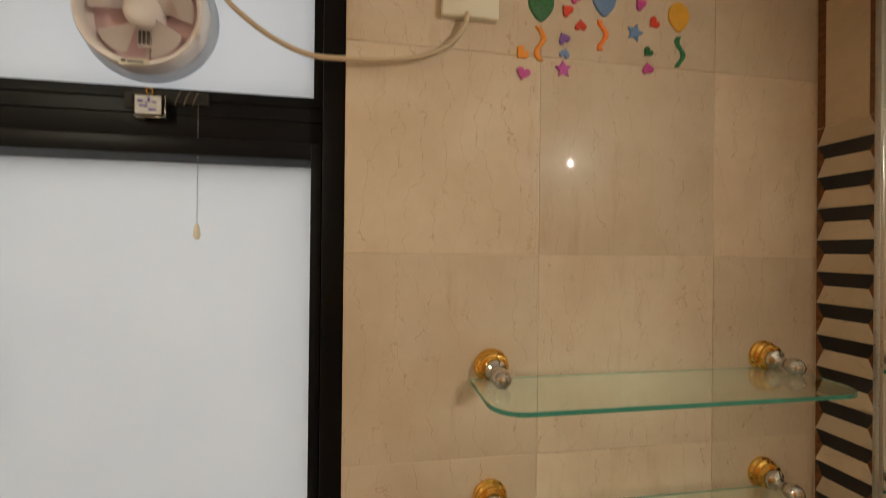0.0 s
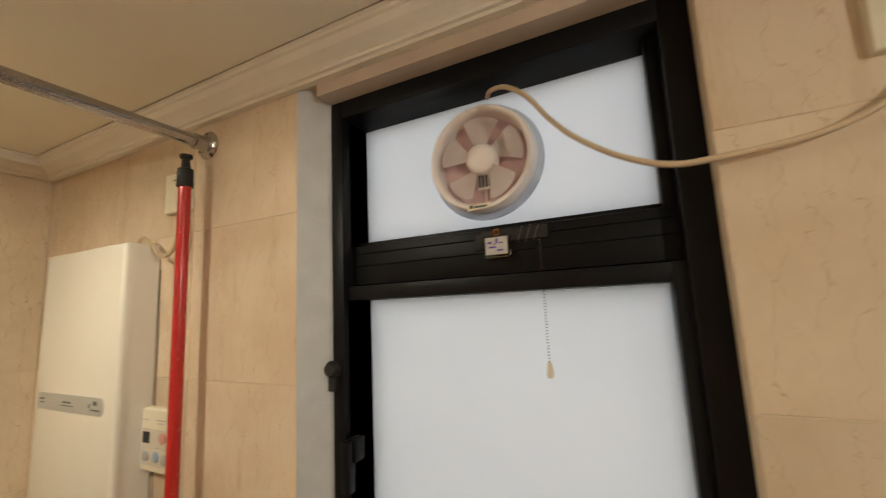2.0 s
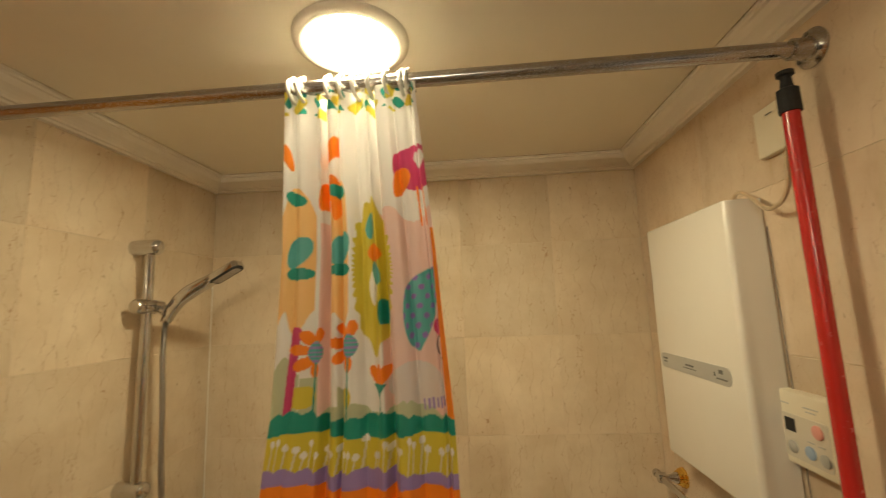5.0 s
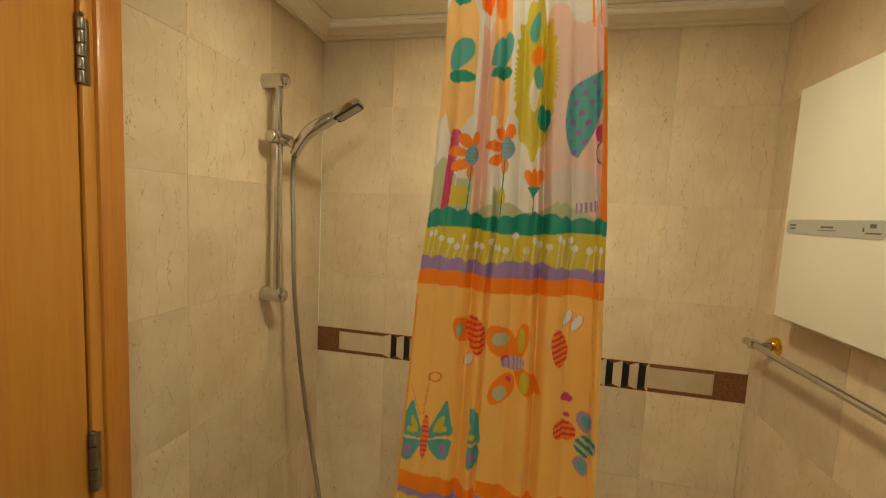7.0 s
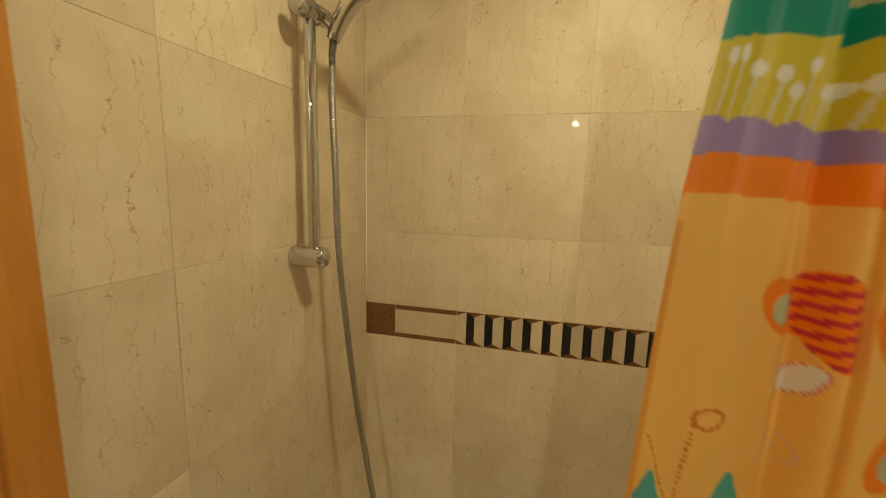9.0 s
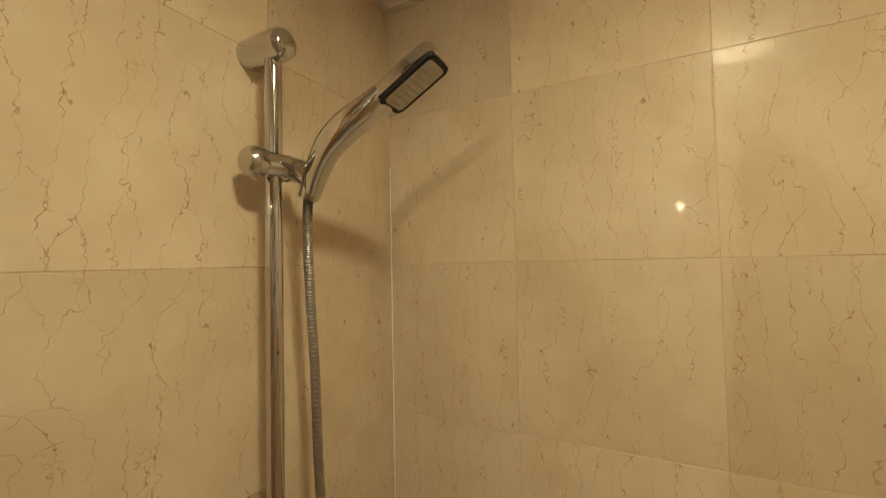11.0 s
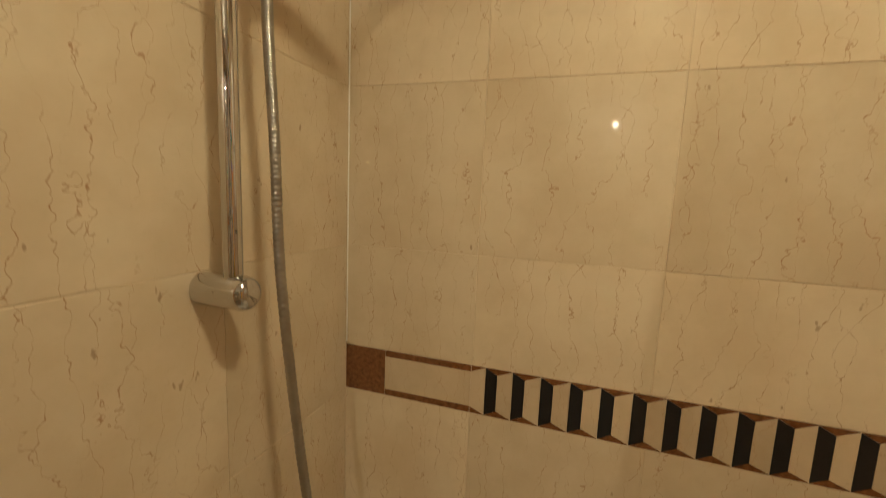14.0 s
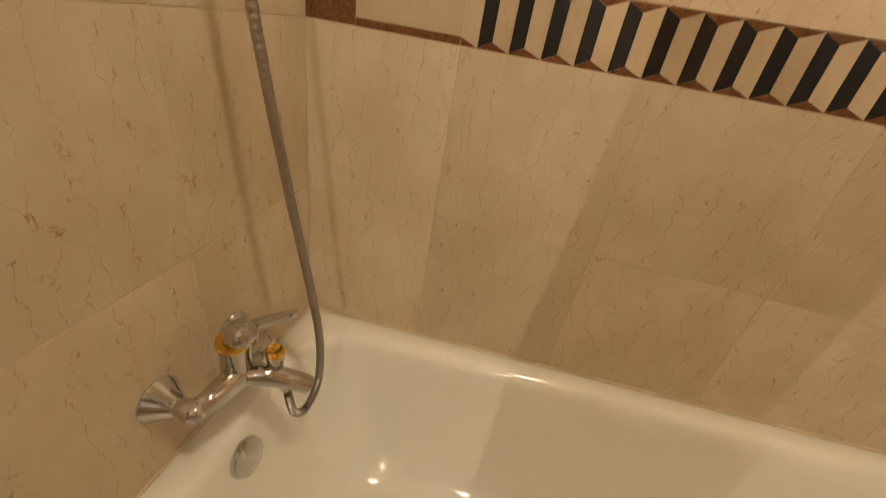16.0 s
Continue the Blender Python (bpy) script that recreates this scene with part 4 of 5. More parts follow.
fuse_plate((0.115, NY, 2.091), "switch_plate", "ivory plastic fused switch plate on the marble wall")

# ---- stickers ----
STICK = [("balloon", 0.228, 2.087, (0.02, 0.13, 0.035), 0.021), ("balloon", 0.333, 2.104, (0.14, 0.23, 0.42), 0.020), ("balloon", 0.464, 2.090, (0.70, 0.36, 0.02), 0.019),
         ("streamer", 0.227, 2.023, (0.80, 0.28, 0.02), 0.026), ("streamer", 0.331, 2.045, (0.80, 0.20, 0.02), 0.024), ("streamer", 0.467, 2.031, (0.02, 0.17, 0.06), 0.025),
         ("heart", 0.284, 2.101, (0.52, 0.05, 0.24), 0.009), ("heart", 0.270, 2.079, (0.66, 0.05, 0.02), 0.009), ("heart", 0.293, 2.058, (0.64, 0.05, 0.02), 0.009),
         ("heart", 0.265, 2.035, (0.20, 0.08, 0.33), 0.009), ("heart", 0.267, 2.012, (0.20, 0.29, 0.52), 0.008), ("star", 0.265, 1.987, (0.52, 0.08, 0.38), 0.014),
         ("heart", 0.197, 2.005, (0.80, 0.28, 0.02), 0.010), ("heart", 0.200, 1.974, (0.52, 0.06, 0.30), 0.010), ("heart", 0.395, 2.102, (0.54, 0.06, 0.28), 0.009),
         ("star", 0.386, 2.055, (0.14, 0.25, 0.48), 0.015), ("heart", 0.419, 2.073, (0.66, 0.05, 0.02), 0.009), ("heart", 0.409, 2.025, (0.02, 0.13, 0.04), 0.008), ("heart", 0.409, 2.0, (0.54, 0.06, 0.28), 0.009)]
WORDS = {"balloon": "balloon", "streamer": "ribbon", "heart": "heart", "star": "star"}
SHADE = {0: "green", 1: "blue", 2: "yellow", 3: "orange", 4: "orange", 5: "green", 6: "magenta", 7: "red", 8: "red", 9: "purple", 10: "pale blue", 11: "pink", 12: "orange", 13: "magenta", 14: "magenta", 15: "blue", 16: "red", 17: "dark green", 18: "magenta"}
for k, (kind_, x, z, c, r) in enumerate(STICK):
    pts = []
    turn = random.uniform(-0.35, 0.35)
    if kind_ == "balloon":
        for a in np.linspace(0, 2 * math.pi, 30, endpoint=False):
            q = 1 + 0.28 * max(0, -math.sin(a)) ** 6
            pts.append((r * math.cos(a), r * 1.12 * q * math.sin(a)))
        pts = [(px, pz) for px, pz in pts]
    elif kind_ == "star":
        pts = [(r * (1 if j % 2 else 0.52) * math.cos(radians(90 + 36 * j + 36)), r * (1 if j % 2 else 0.52) * math.sin(radians(90 + 36 * j + 36))) for j in range(10)]
    elif kind_ == "heart":
        pts = [(r * 0.0675 * 16 * math.sin(a) ** 3, r * 0.066 * (13 * math.cos(a) - 5 * math.cos(2 * a) - 2 * math.cos(3 * a) - math.cos(4 * a) + 2)) for a in np.linspace(0, 2 * math.pi, 26, endpoint=False)]
        turn += random.choice((math.pi, math.pi + 0.5, -0.6))
    else:
        up = [(0.006 * math.sin(j * 0.9 + k), -r + 2 * r * j / 8) for j in range(9)]
        pts = [(px - 0.0042, pz) for px, pz in up] + [(px + 0.0042, pz) for px, pz in up[::-1]]
    ct, st = math.cos(turn * (kind_ in ("heart", "star"))), math.sin(turn * (kind_ in ("heart", "star")))
    pts = [(px * ct - pz * st, px * st + pz * ct) for px, pz in pts]
    ob = part("wall_sticker", slab(pts, -0.0032, 0.0, 0.0016), puffy("sticker_" + str(k), c), smooth=50)
    ob.location = (x, NY, z)
    tagged(ob, "puffy %s %s sticker on the marble wall" % (SHADE[k], WORDS[kind_]), "sticker", "wall stickers")

# ---- glass shelves ----
def glass_shelf(z):
    ob = thing("glass_shelf", "clear glass shelf with green edge on gold and chrome brackets", "shelf", (0.39, NY, z), "glass shelves")
    x0, x1, yf, yb, r = -0.27, 0.262, -0.141, -0.012, 0.04
    out = [(x0, yb), (x0, yf + r)] + [(x0 + r - r * math.cos(radians(a)), yf + r - r * math.sin(radians(a))) for a in (15, 30, 45, 60, 75)] + [(x0 + r, yf), (x1 - r, yf)] + \
          [(x1 - r + r * math.sin(radians(a)), yf + r - r * math.cos(radians(a))) for a in (15, 30, 45, 60, 75)] + [(x1, yf + r), (x1, yb)]
    n = len(out)
    bv = [(x, y, 0.0) for x, y in out] + [(x, y, 0.006) for x, y in out]
    faces = [tuple(range(n))[::-1], tuple(range(n, 2 * n))] + [(i, (i + 1) % n, n + (i + 1) % n, n + i) for i in range(n)]
    me = mesh_from("pane", bv, faces, [M_SHELF, M_EDGE], False, [0, 0] + [1] * n)
    g = new("pane", me)
    g.parent = ob
    g["label"] = "clear glass pane with green edge"
    g.visible_shadow = False
    for x in (-0.236, 0.238):
        gold = part("flange", lathe([(0, 0), (0.026, 0), (0.0265, 0.004), (0.024, 0.007), (0.0245, 0.011), (0.0215, 0.014), (0.022, 0.018), (0.018, 0.021), (0, 0.021)], (x, 0, 0.021), (0, -1, 0), 32), M_GOLD, ob, "gold plated wall flange", 40)
        part("post", lathe([(0.0165, 0.0205), (0.0165, 0.027), (0.0115, 0.031), (0.0085, 0.035), (0.0075, 0.041), (0.0088, 0.0425), (0.012, 0.0465), (0.0140, 0.0535), (0.0130, 0.060), (0.009, 0.0655), (0.004, 0.0675), (0, 0.068)], (x, 0, 0.021), (0, -1, -0.06), 28), M_CHROME, ob, "chrome post with ball end", 40)
        part("clip", lathe([(0.005, 0.0), (0.005, 0.012), (0.007, 0.013), (0.007, 0.016)], (x, -0.06, 0.0065), (0, 0, 1), 16), M_CHROME, ob)
    return ob
glass_shelf(1.510)
glass_shelf(1.314)

# ---- heater, controller and pole on the north wall ----
water_heater = thing("water_heater", "cream-white wall-mounted electric water heater with a grey label strip", "water heater", (-1.29, NY, 1.42))
hb = box(-0.176, -0.072, 0.0, 0.176, -0.004, 0.566)
bmesh.ops.bevel(hb, geom=[e for e in hb.edges if abs(e.verts[0].co.z - e.verts[1].co.z) > 0.3 and e.verts[0].co.y < -0.05], offset=0.009, segments=5, profile=0.5, affect="EDGES")
bmesh.ops.bevel(hb, geom=[e for e in hb.edges if abs(e.verts[0].co.z - e.verts[1].co.z) < 1e-5 and e.verts[0].co.y < -0.015 and e.verts[1].co.y < -0.005 and len(e.link_faces) == 2 and abs(e.link_faces[0].normal.dot(e.link_faces[1].normal)) < 0.1 and max(abs(f.normal.z) for f in e.link_faces) > 0.9], offset=0.004, segments=3, profile=0.5, affect="EDGES")
part("cover", hb, M_WHITE, water_heater, smooth=40)
part("back_plate", box(-0.170, -0.004, 0.006, 0.170, 0.0, 0.56), M_WHITE, water_heater)
strip = part("label_strip", slab(round_rect(-0.158, 0.211, 0.132, 0.247, 0.014), -0.0732, -0.0715), M_GREY, water_heater, "grey rounded label strip", 40)
for x, z, w, h in ((-0.135, 0.234, 0.022, 0.004), (-0.135, 0.226, 0.02, 0.003), (-0.02, 0.231, 0.036, 0.004), (-0.02, 0.224, 0.055, 0.002), (0.10, 0.236, 0.014, 0.008), (0.102, 0.222, 0.036, 0.003), (0.078, 0.229, 0.004, 0.008)):
    part("print_bar", box(x - w / 2, -0.0738, z - h / 2, x + w / 2, -0.0731, z + h / 2), M_DGREY, strip)
controller = thing("heater_control", "ivory wall control panel with buttons and a small dark display", "control panel", (-1.07, NY, 1.518))
part("case", slab(round_rect(-0.058, 0.0, 0.058, 0.122, 0.006), -0.02, 0.0, 0.004), M_IVORY, controller, smooth=40)
part("face", slab(round_rect(-0.046, 0.012, 0.050, 0.084, 0.005), -0.0212, -0.0195), plain("pale_face", (0.62, 0.57, 0.47), 0.4, vary=0.05), controller, "pale control face")
part("display", box(-0.038, -0.0222, 0.055, -0.016, -0.0208, 0.077), M_BLACK, controller, "dark square display")
for x, z, r, m in ((0.030, 0.068, 0.011, M_PINKB), (-0.026, 0.030, 0.010, M_GREY), (0.010, 0.031, 0.0105, M_BLUEB), (0.038, 0.028, 0.010, M_GREY)):
    part("button", lathe([(r, 0), (r, 0.002), (r * 0.85, 0.003), (0, 0.0033)], (x, -0.0210, z), (0, -1, 0), 20), m, controller, smooth=40)
for x, z, w in ((-0.035, 0.100, 0.02), (0.020, 0.101, 0.03), (0.020, 0.095, 0.02), (0.014, 0.048, 0.014), (0.034, 0.047, 0.012)):
    part("print_bar", box(x - w / 2, -0.0222 if z < 0.09 else -0.0206, z - 0.0009, x + w / 2, -0.0206 if z < 0.09 else -0.0199, z + 0.0009), M_GREY, controller)
fuse_plate((-1.047, NY, 2.096), "fused_spur", "ivory fused spur plate above the water heater")
part_ = tube(spline([(-1.028, NY - 0.008, 2.055), (-1.012, NY - 0.025, 2.02), (-1.008, NY - 0.03, 1.985), (-1.03, NY - 0.03, 1.958), (-1.065, NY - 0.03, 1.955), (-1.10, NY - 0.03, 1.985), (-1.135, NY - 0.03, 2.003), (-1.158, NY - 0.032, 1.985)], 50), 0.004, 10)
tagged(part("heater_cable", part_, M_CORD, smooth=60), "cream power cable looping down to the water heater", "cable")
# thin dark line down the wall, close beside the heater
tagged(part("dark_wall_line", tube(spline([(-1.108, NY - 0.004, 1.93), (-1.106, NY - 0.004, 1.8), (-1.104, NY - 0.004, 1.65), (-1.1, NY - 0.004, 1.50), (-1.097, NY - 0.004, 1.35), (-1.10, NY - 0.004, 1.2)], 30), 0.0010, 8), plain("dark_grey", (0.09, 0.085, 0.08), 0.5), smooth=60), "thin dark grey line down the wall beside the water heater", "cable")

mop_pole = thing("mop_pole", "glossy red metal pole with a black cap leaning under the rod", "pole", (-0.958, 0.535, 0.0))
part("shaft", tube([(0, 0, 0.0), (0.0, 0, 1.0), (0.0, 0, 2.085)], 0.0118, 24), M_RED, mop_pole, smooth=40)
part("cap", lathe([(0.0118, 2.083), (0.0148, 2.083), (0.015, 2.088), (0.0145, 2.12), (0.009, 2.123), (0.0075, 2.135), (0.0075, 2.142), (0.012, 2.144), (0.012, 2.150), (0, 2.152)], (0, 0, 0), (0, 0, 1), 24), M_RUBBER, mop_pole, "black rubber cap", 40)

towel_rail = thing("towel_rail", "chrome towel rail on gold wall flanges", "towel rail", (-1.3, NY, 1.313))
part("bar", local(towel_rail, rod((-1.585, NY - 0.06, 1.313), (-1.0, NY - 0.06, 1.313), 0.0085, 20)), M_CHROME, towel_rail, smooth=40)
for x in (-1.56, -1.025):
    part("flange", local(towel_rail, lathe([(0, 0), (0.026, 0), (0.0265, 0.004), (0.024, 0.007), (0.0245, 0.011), (0.0215, 0.014), (0.018, 0.02), (0, 0.02)], (x, NY, 1.313), (0, -1, 0), 32)), M_GOLD, towel_rail, "gold plated wall flange", 40)
    part("post", local(towel_rail, lathe([(0.015, 0.0195), (0.014, 0.026), (0.009, 0.034), (0.0085, 0.048), (0.0135, 0.05), (0.0145, 0.06), (0.0125, 0.07), (0, 0.073)], (x, NY, 1.313), (0, -1, 0), 28)), M_CHROME, towel_rail, smooth=40)
part("end_ball", local(towel_rail, lathe([(0, 0), (0.006, 0.001), (0.0105, 0.006), (0.0115, 0.012), (0.0085, 0.019), (0.006, 0.021)], (-1.604, NY - 0.06, 1.313), (1, 0, 0), 24)), M_CHROME, towel_rail, smooth=50)

# ---- bath, tap and shower ----
bathtub = thing("bathtub", "white enamelled built-in bathtub along the tiled wall", "bathtub", (-1.333, -0.154, 0.0))
def ring_of(x0, y0, x1, y1, r, z, n=10):
    return [(x, y, z + (0.003 + 0.045 * (y - SY)) * min(1.0, z / 0.4)) for x, y in round_rect(x0, y0, x1, y1, r, n)]
TX0, TX1 = -1.008, -0.99      # outer face and reference of the basin
levels = [ring_of(WX, SY, TX0, NY, 0.004, 0.0), ring_of(WX, SY, TX0, NY, 0.004, 0.452), ring_of(WX + 0.002, SY + 0.002, TX0 - 0.003, NY - 0.002, 0.004, 0.461), ring_of(WX + 0.006, SY + 0.006, TX0 - 0.009, NY - 0.006, 0.006, 0.465),
          ring_of(WX + 0.035, SY + 0.047, TX1 - 0.045, NY - 0.07, 0.10, 0.465), ring_of(WX + 0.043, SY + 0.055, TX1 - 0.054, NY - 0.08, 0.105, 0.463), ring_of(WX + 0.052, SY + 0.063, TX1 - 0.062, NY - 0.09, 0.11, 0.455), ring_of(WX + 0.058, SY + 0.068, TX1 - 0.068, NY - 0.097, 0.115, 0.44),
          ring_of(WX + 0.062, SY + 0.074, TX1 - 0.072, NY - 0.12, 0.12, 0.40), ring_of(WX + 0.075, SY + 0.110, TX1 - 0.083, NY - 0.2, 0.13, 0.25), ring_of(WX + 0.09, SY + 0.145, TX1 - 0.10, NY - 0.28, 0.13, 0.16), ring_of(WX + 0.12, SY + 0.175, TX1 - 0.13, NY - 0.33, 0.12, 0.115), ring_of(WX + 0.17, SY + 0.23, TX1 - 0.18, NY - 0.4, 0.1, 0.10)]
tv = [Vector(p) - Vector(bathtub.location) for lv in levels for p in lv]
n = len(levels[0])
tf = [(k * n + i, k * n + (i + 1) % n, (k + 1) * n + (i + 1) % n, (k + 1) * n + i) for k in range(len(levels) - 1) for i in range(n)]
tf.append(tuple((len(levels) - 1) * n + i for i in range(n)))
me = mesh_from("basin", tv, tf, M_TUB, True)
me.set_sharp_from_angle(angle=radians(50))
ob = new("basin", me)
ob.parent = bathtub
ov = part("overflow", local(bathtub, lathe([(0, -0.006), (0.030, -0.006), (0.0345, 0.002), (0.0355, 0.013), (0.033, 0.020), (0.026, 0.0235), (0.0, 0.025)], (-1.333, SY + 0.066, 0.412), (0.02, 1, 0.22), 36)), M_CHROME, bathtub, "round chrome overflow cover", 40)
part("drain", local(bathtub, lathe([(0, 0.101), (0.02, 0.104), (0.032, 0.103), (0.034, 0.1)], (-1.333, SY + 0.32, 0.0), (0, 0, 1), 32)), M_CHROME, bathtub, smooth=40)
for x1, y1, y0 in ((WX + 0.005, NY, SY + 0.004), (TX0, SY + 0.005, SY)):
    bead = box(WX, y0, 0.455, x1, y1, 0.472, 0.002)
    for v in bead.verts:
        v.co.z += 0.045 * (v.co.y - SY)
    part("sealant", local(bathtub, bead), M_GROUT, bathtub, "pale sealant bead")

def flat_bar(points, w0, w1, h):
    """A flat rounded bar along a line, narrowing from w0 to w1."""
    bm = bmesh.new()
    P = np.array(points, float)
    T = np.gradient(P, axis=0)
    rings_ = []
    for k, (p, t) in enumerate(zip(P, T)):
        t = t / np.linalg.norm(t)
        u = np.cross(t, (0, 0, 1.0))
        u /= np.linalg.norm(u)
        v = np.cross(u, t)
        q = k / (len(P) - 1)
        w = (w0 + (w1 - w0) * q) * (1 - 0.5 * max(0.0, q - 0.85) / 0.15)
        rings_.append([bm.verts.new(p + w * math.copysign(abs(math.cos(a)) ** 0.6, math.cos(a)) * u + h * math.sin(a) * v) for a in np.linspace(0, 2 * math.pi, 20, endpoint=False)])
    for a, b in zip(rings_, rings_[1:]):
        for j in range(20):
            bm.faces.new((a[j], a[(j + 1) % 20], b[(j + 1) % 20], b[j]))
    bm.faces.new(rings_[0][::-1])
    bm.faces.new(rings_[-1])
    bmesh.ops.recalc_face_normals(bm, faces=bm.faces)
    return bm


TZ = 0.600
bath_tap = thing("bath_tap", "chrome wall-mounted bath mixer tap with gold trim", "tap", (-1.35, SY, TZ))
for x in (-1.272, -1.428):
    part("escutcheon", local(bath_tap, lathe([(0, 0), (0.034, 0), (0.035, 0.003), (0.032, 0.008), (0.022, 0.022), (0.0155, 0.034), (0.0135, 0.036), (0.0135, 0.048), (0.0165, 0.049), (0.0165, 0.062), (0.012, 0.072), (0.006, 0.0765), (0, 0.0775)], (x, SY, TZ), (0, 1, 0), 32)), M_CHROME, bath_tap, smooth=40)
body_pts = spline([(-1.272, SY + 0.060, TZ), (-1.30, SY + 0.068, TZ + 0.003), (-1.35, SY + 0.074, TZ + 0.004), (-1.40, SY + 0.068, TZ + 0.003), (-1.428, SY + 0.060, TZ)], 24)
part("body", local(bath_tap, tube(body_pts, [0.0135 + 0.007 * math.sin(math.pi * k / 24) for k in range(25)], 20)), M_CHROME, bath_tap, smooth=50)
sp = spline([(-1.35, SY + 0.07, TZ + 0.002), (-1.362, SY + 0.105, TZ + 0.0), (-1.378, SY + 0.14, TZ - 0.012), (-1.392, SY + 0.165, TZ - 0.03)], 20)
spout = part("spout", local(bath_tap, tube(sp, [0.019 - 0.004 * k / 20 for k in range(21)], 20)), M_CHROME, bath_tap, smooth=50)
part("valve", local(bath_tap, lathe([(0.024, -0.012), (0.0235, 0.008), (0.0225, 0.03), (0.0242, 0.048)], (-1.352, SY + 0.068, TZ + 0.012), (0, 0, 1), 32)), M_CHROME, bath_tap, smooth=40)
part("gold_collar", local(bath_tap, lathe([(0.0235, 0.048), (0.0255, 0.049), (0.0258, 0.056), (0.0245, 0.059), (0.01, 0.059)], (-1.352, SY + 0.068, TZ + 0.012), (0, 0, 1), 32)), M_GOLD, bath_tap, "gold plated collar", 40)
cap = part("lever_cap", local(bath_tap, lathe([(0.0245, 0.058), (0.0245, 0.066), (0.022, 0.077), (0.014, 0.084), (0, 0.086)], (-1.352, SY + 0.068, TZ + 0.012), (-0.1, 0.12, 1), 32)), M_CHROME, bath_tap, smooth=50)
lv = spline([(-1.345, SY + 0.066, TZ + 0.080), (-1.385, SY + 0.082, TZ + 0.077), (-1.42, SY + 0.094, TZ + 0.066), (-1.457, SY + 0.105, TZ + 0.052)], 16)
part("lever", local(bath_tap, flat_bar(lv, 0.0125, 0.0075, 0.0068)), M_CHROME, bath_tap, smooth=50)
part("diverter", local(bath_tap, lathe([(0.011, 0.0), (0.012, 0.012), (0.0135, 0.02), (0.0135, 0.03)], (-1.376, SY + 0.118, TZ + 0.006), (0, 0, 1), 24)), M_CHROME, bath_tap, smooth=40)
part("diverter_knob", local(bath_tap, lathe([(0.0135, 0.03), (0.0148, 0.031), (0.0148, 0.038), (0.012, 0.041), (0.009, 0.039), (0, 0.039)], (-1.376, SY + 0.118, TZ + 0.006), (0, 0, 1), 24)), M_GOLD, bath_tap, "gold plated diverter knob", 40)
part("hose_union", local(bath_tap, lathe([(0.010, 0.0), (0.0105, 0.012), (0.0095, 0.028), (0.007, 0.03)], (-1.38, SY + 0.128, TZ - 0.012), (0, 0.1, -1), 20)), M_CHROME, bath_tap, smooth=40)

tagged(part("corner_sealant", box(WX + 0.0005, SY + 0.0005, 1.19, WX + 0.0032, SY + 0.0032, 1.90, 0.001), plain("white_sealant", (0.85, 0.82, 0.74), 0.4)), "white sealant bead in the tiled corner", "trim", kind="structure")

shower_rail = thing("shower_rail", "chrome riser rail with two round wall brackets", "shower rail", (-1.346, SY, 1.37))
BX, BY = -1.346, SY + 0.048
part("bar", local(shower_rail, rod((BX, BY, 1.362), (BX, BY, 2.0), 0.0113, 28)), M_CHROME, shower_rail, smooth=40)
for z in (1.372, 1.992):
    part("bracket", local(shower_rail, lathe([(0, 0), (0.0205, 0), (0.0215, 0.004), (0.0215, 0.060), (0.0205, 0.068), (0.017, 0.074), (0.010, 0.0775), (0, 0.0785)], (BX, SY, z), (0, 1, 0), 36)), M_CHROME, shower_rail, smooth=40)
SZ = 1.832
sl = part("slider", local(shower_rail, rod((BX + 0.017, BY, SZ), (-1.382, SY + 0.060, SZ - 0.002), 0.0172, 30, 0.002)), M_CHROME, shower_rail, smooth=40)
part("slider_collar", local(shower_rail, rod((-1.360, SY + 0.053, SZ - 0.001), (-1.365, SY + 0.0545, SZ - 0.0012), 0.0182, 30, 0.001)), M_DGREY, sl, "dark collar ring")
part("slider_knob", local(shower_rail, lathe([(0.0172, 0), (0.0195, 0.002), (0.020, 0.011), (0.019, 0.019), (0.015, 0.024), (0, 0.026)], (BX + 0.018, BY, SZ), (1, -0.05, 0), 32)), plain("satin_chrome", (0.6, 0.58, 0.56), 0.22, 1.0), sl, "satin chrome clamp knob", 40)
hold = bmesh.new()
lathe([(0.0135, -0.022), (0.0165, 0.022), (0.0135, 0.022), (0.011, -0.022)], (-1.376, SY + 0.088, SZ - 0.022), (0.0, 0.42, 0.9), 26, into=hold)
rod((-1.37, SY + 0.064, SZ - 0.004), (-1.376, SY + 0.082, SZ - 0.02), 0.012, 18, into=hold)
part("cradle", local(shower_rail, hold), M_CHROME, shower_rail, smooth=40)

hand_shower = thing("hand_shower", "chrome hand shower with a rectangular black-rimmed face", "shower head", (-1.376, SY + 0.088, 1.80))
hp = spline([(-1.377, SY + 0.082, 1.795), (-1.370, SY + 0.100, 1.821), (-1.362, SY + 0.129, 1.849), (-1.362, SY + 0.160, 1.870), (-1.370, SY + 0.188, 1.888), (-1.380, SY + 0.212, 1.906)], 30)
wid = np.interp(np.arange(31), [0, 6, 16, 24, 30], [0.0125, 0.0155, 0.018, 0.021, 0.0245])
thick = np.interp(np.arange(31), [0, 6, 16, 24, 30], [0.0125, 0.0155, 0.0185, 0.0175, 0.0125])
hbm = bmesh.new()
T = np.gradient(hp, axis=0)
rings = []
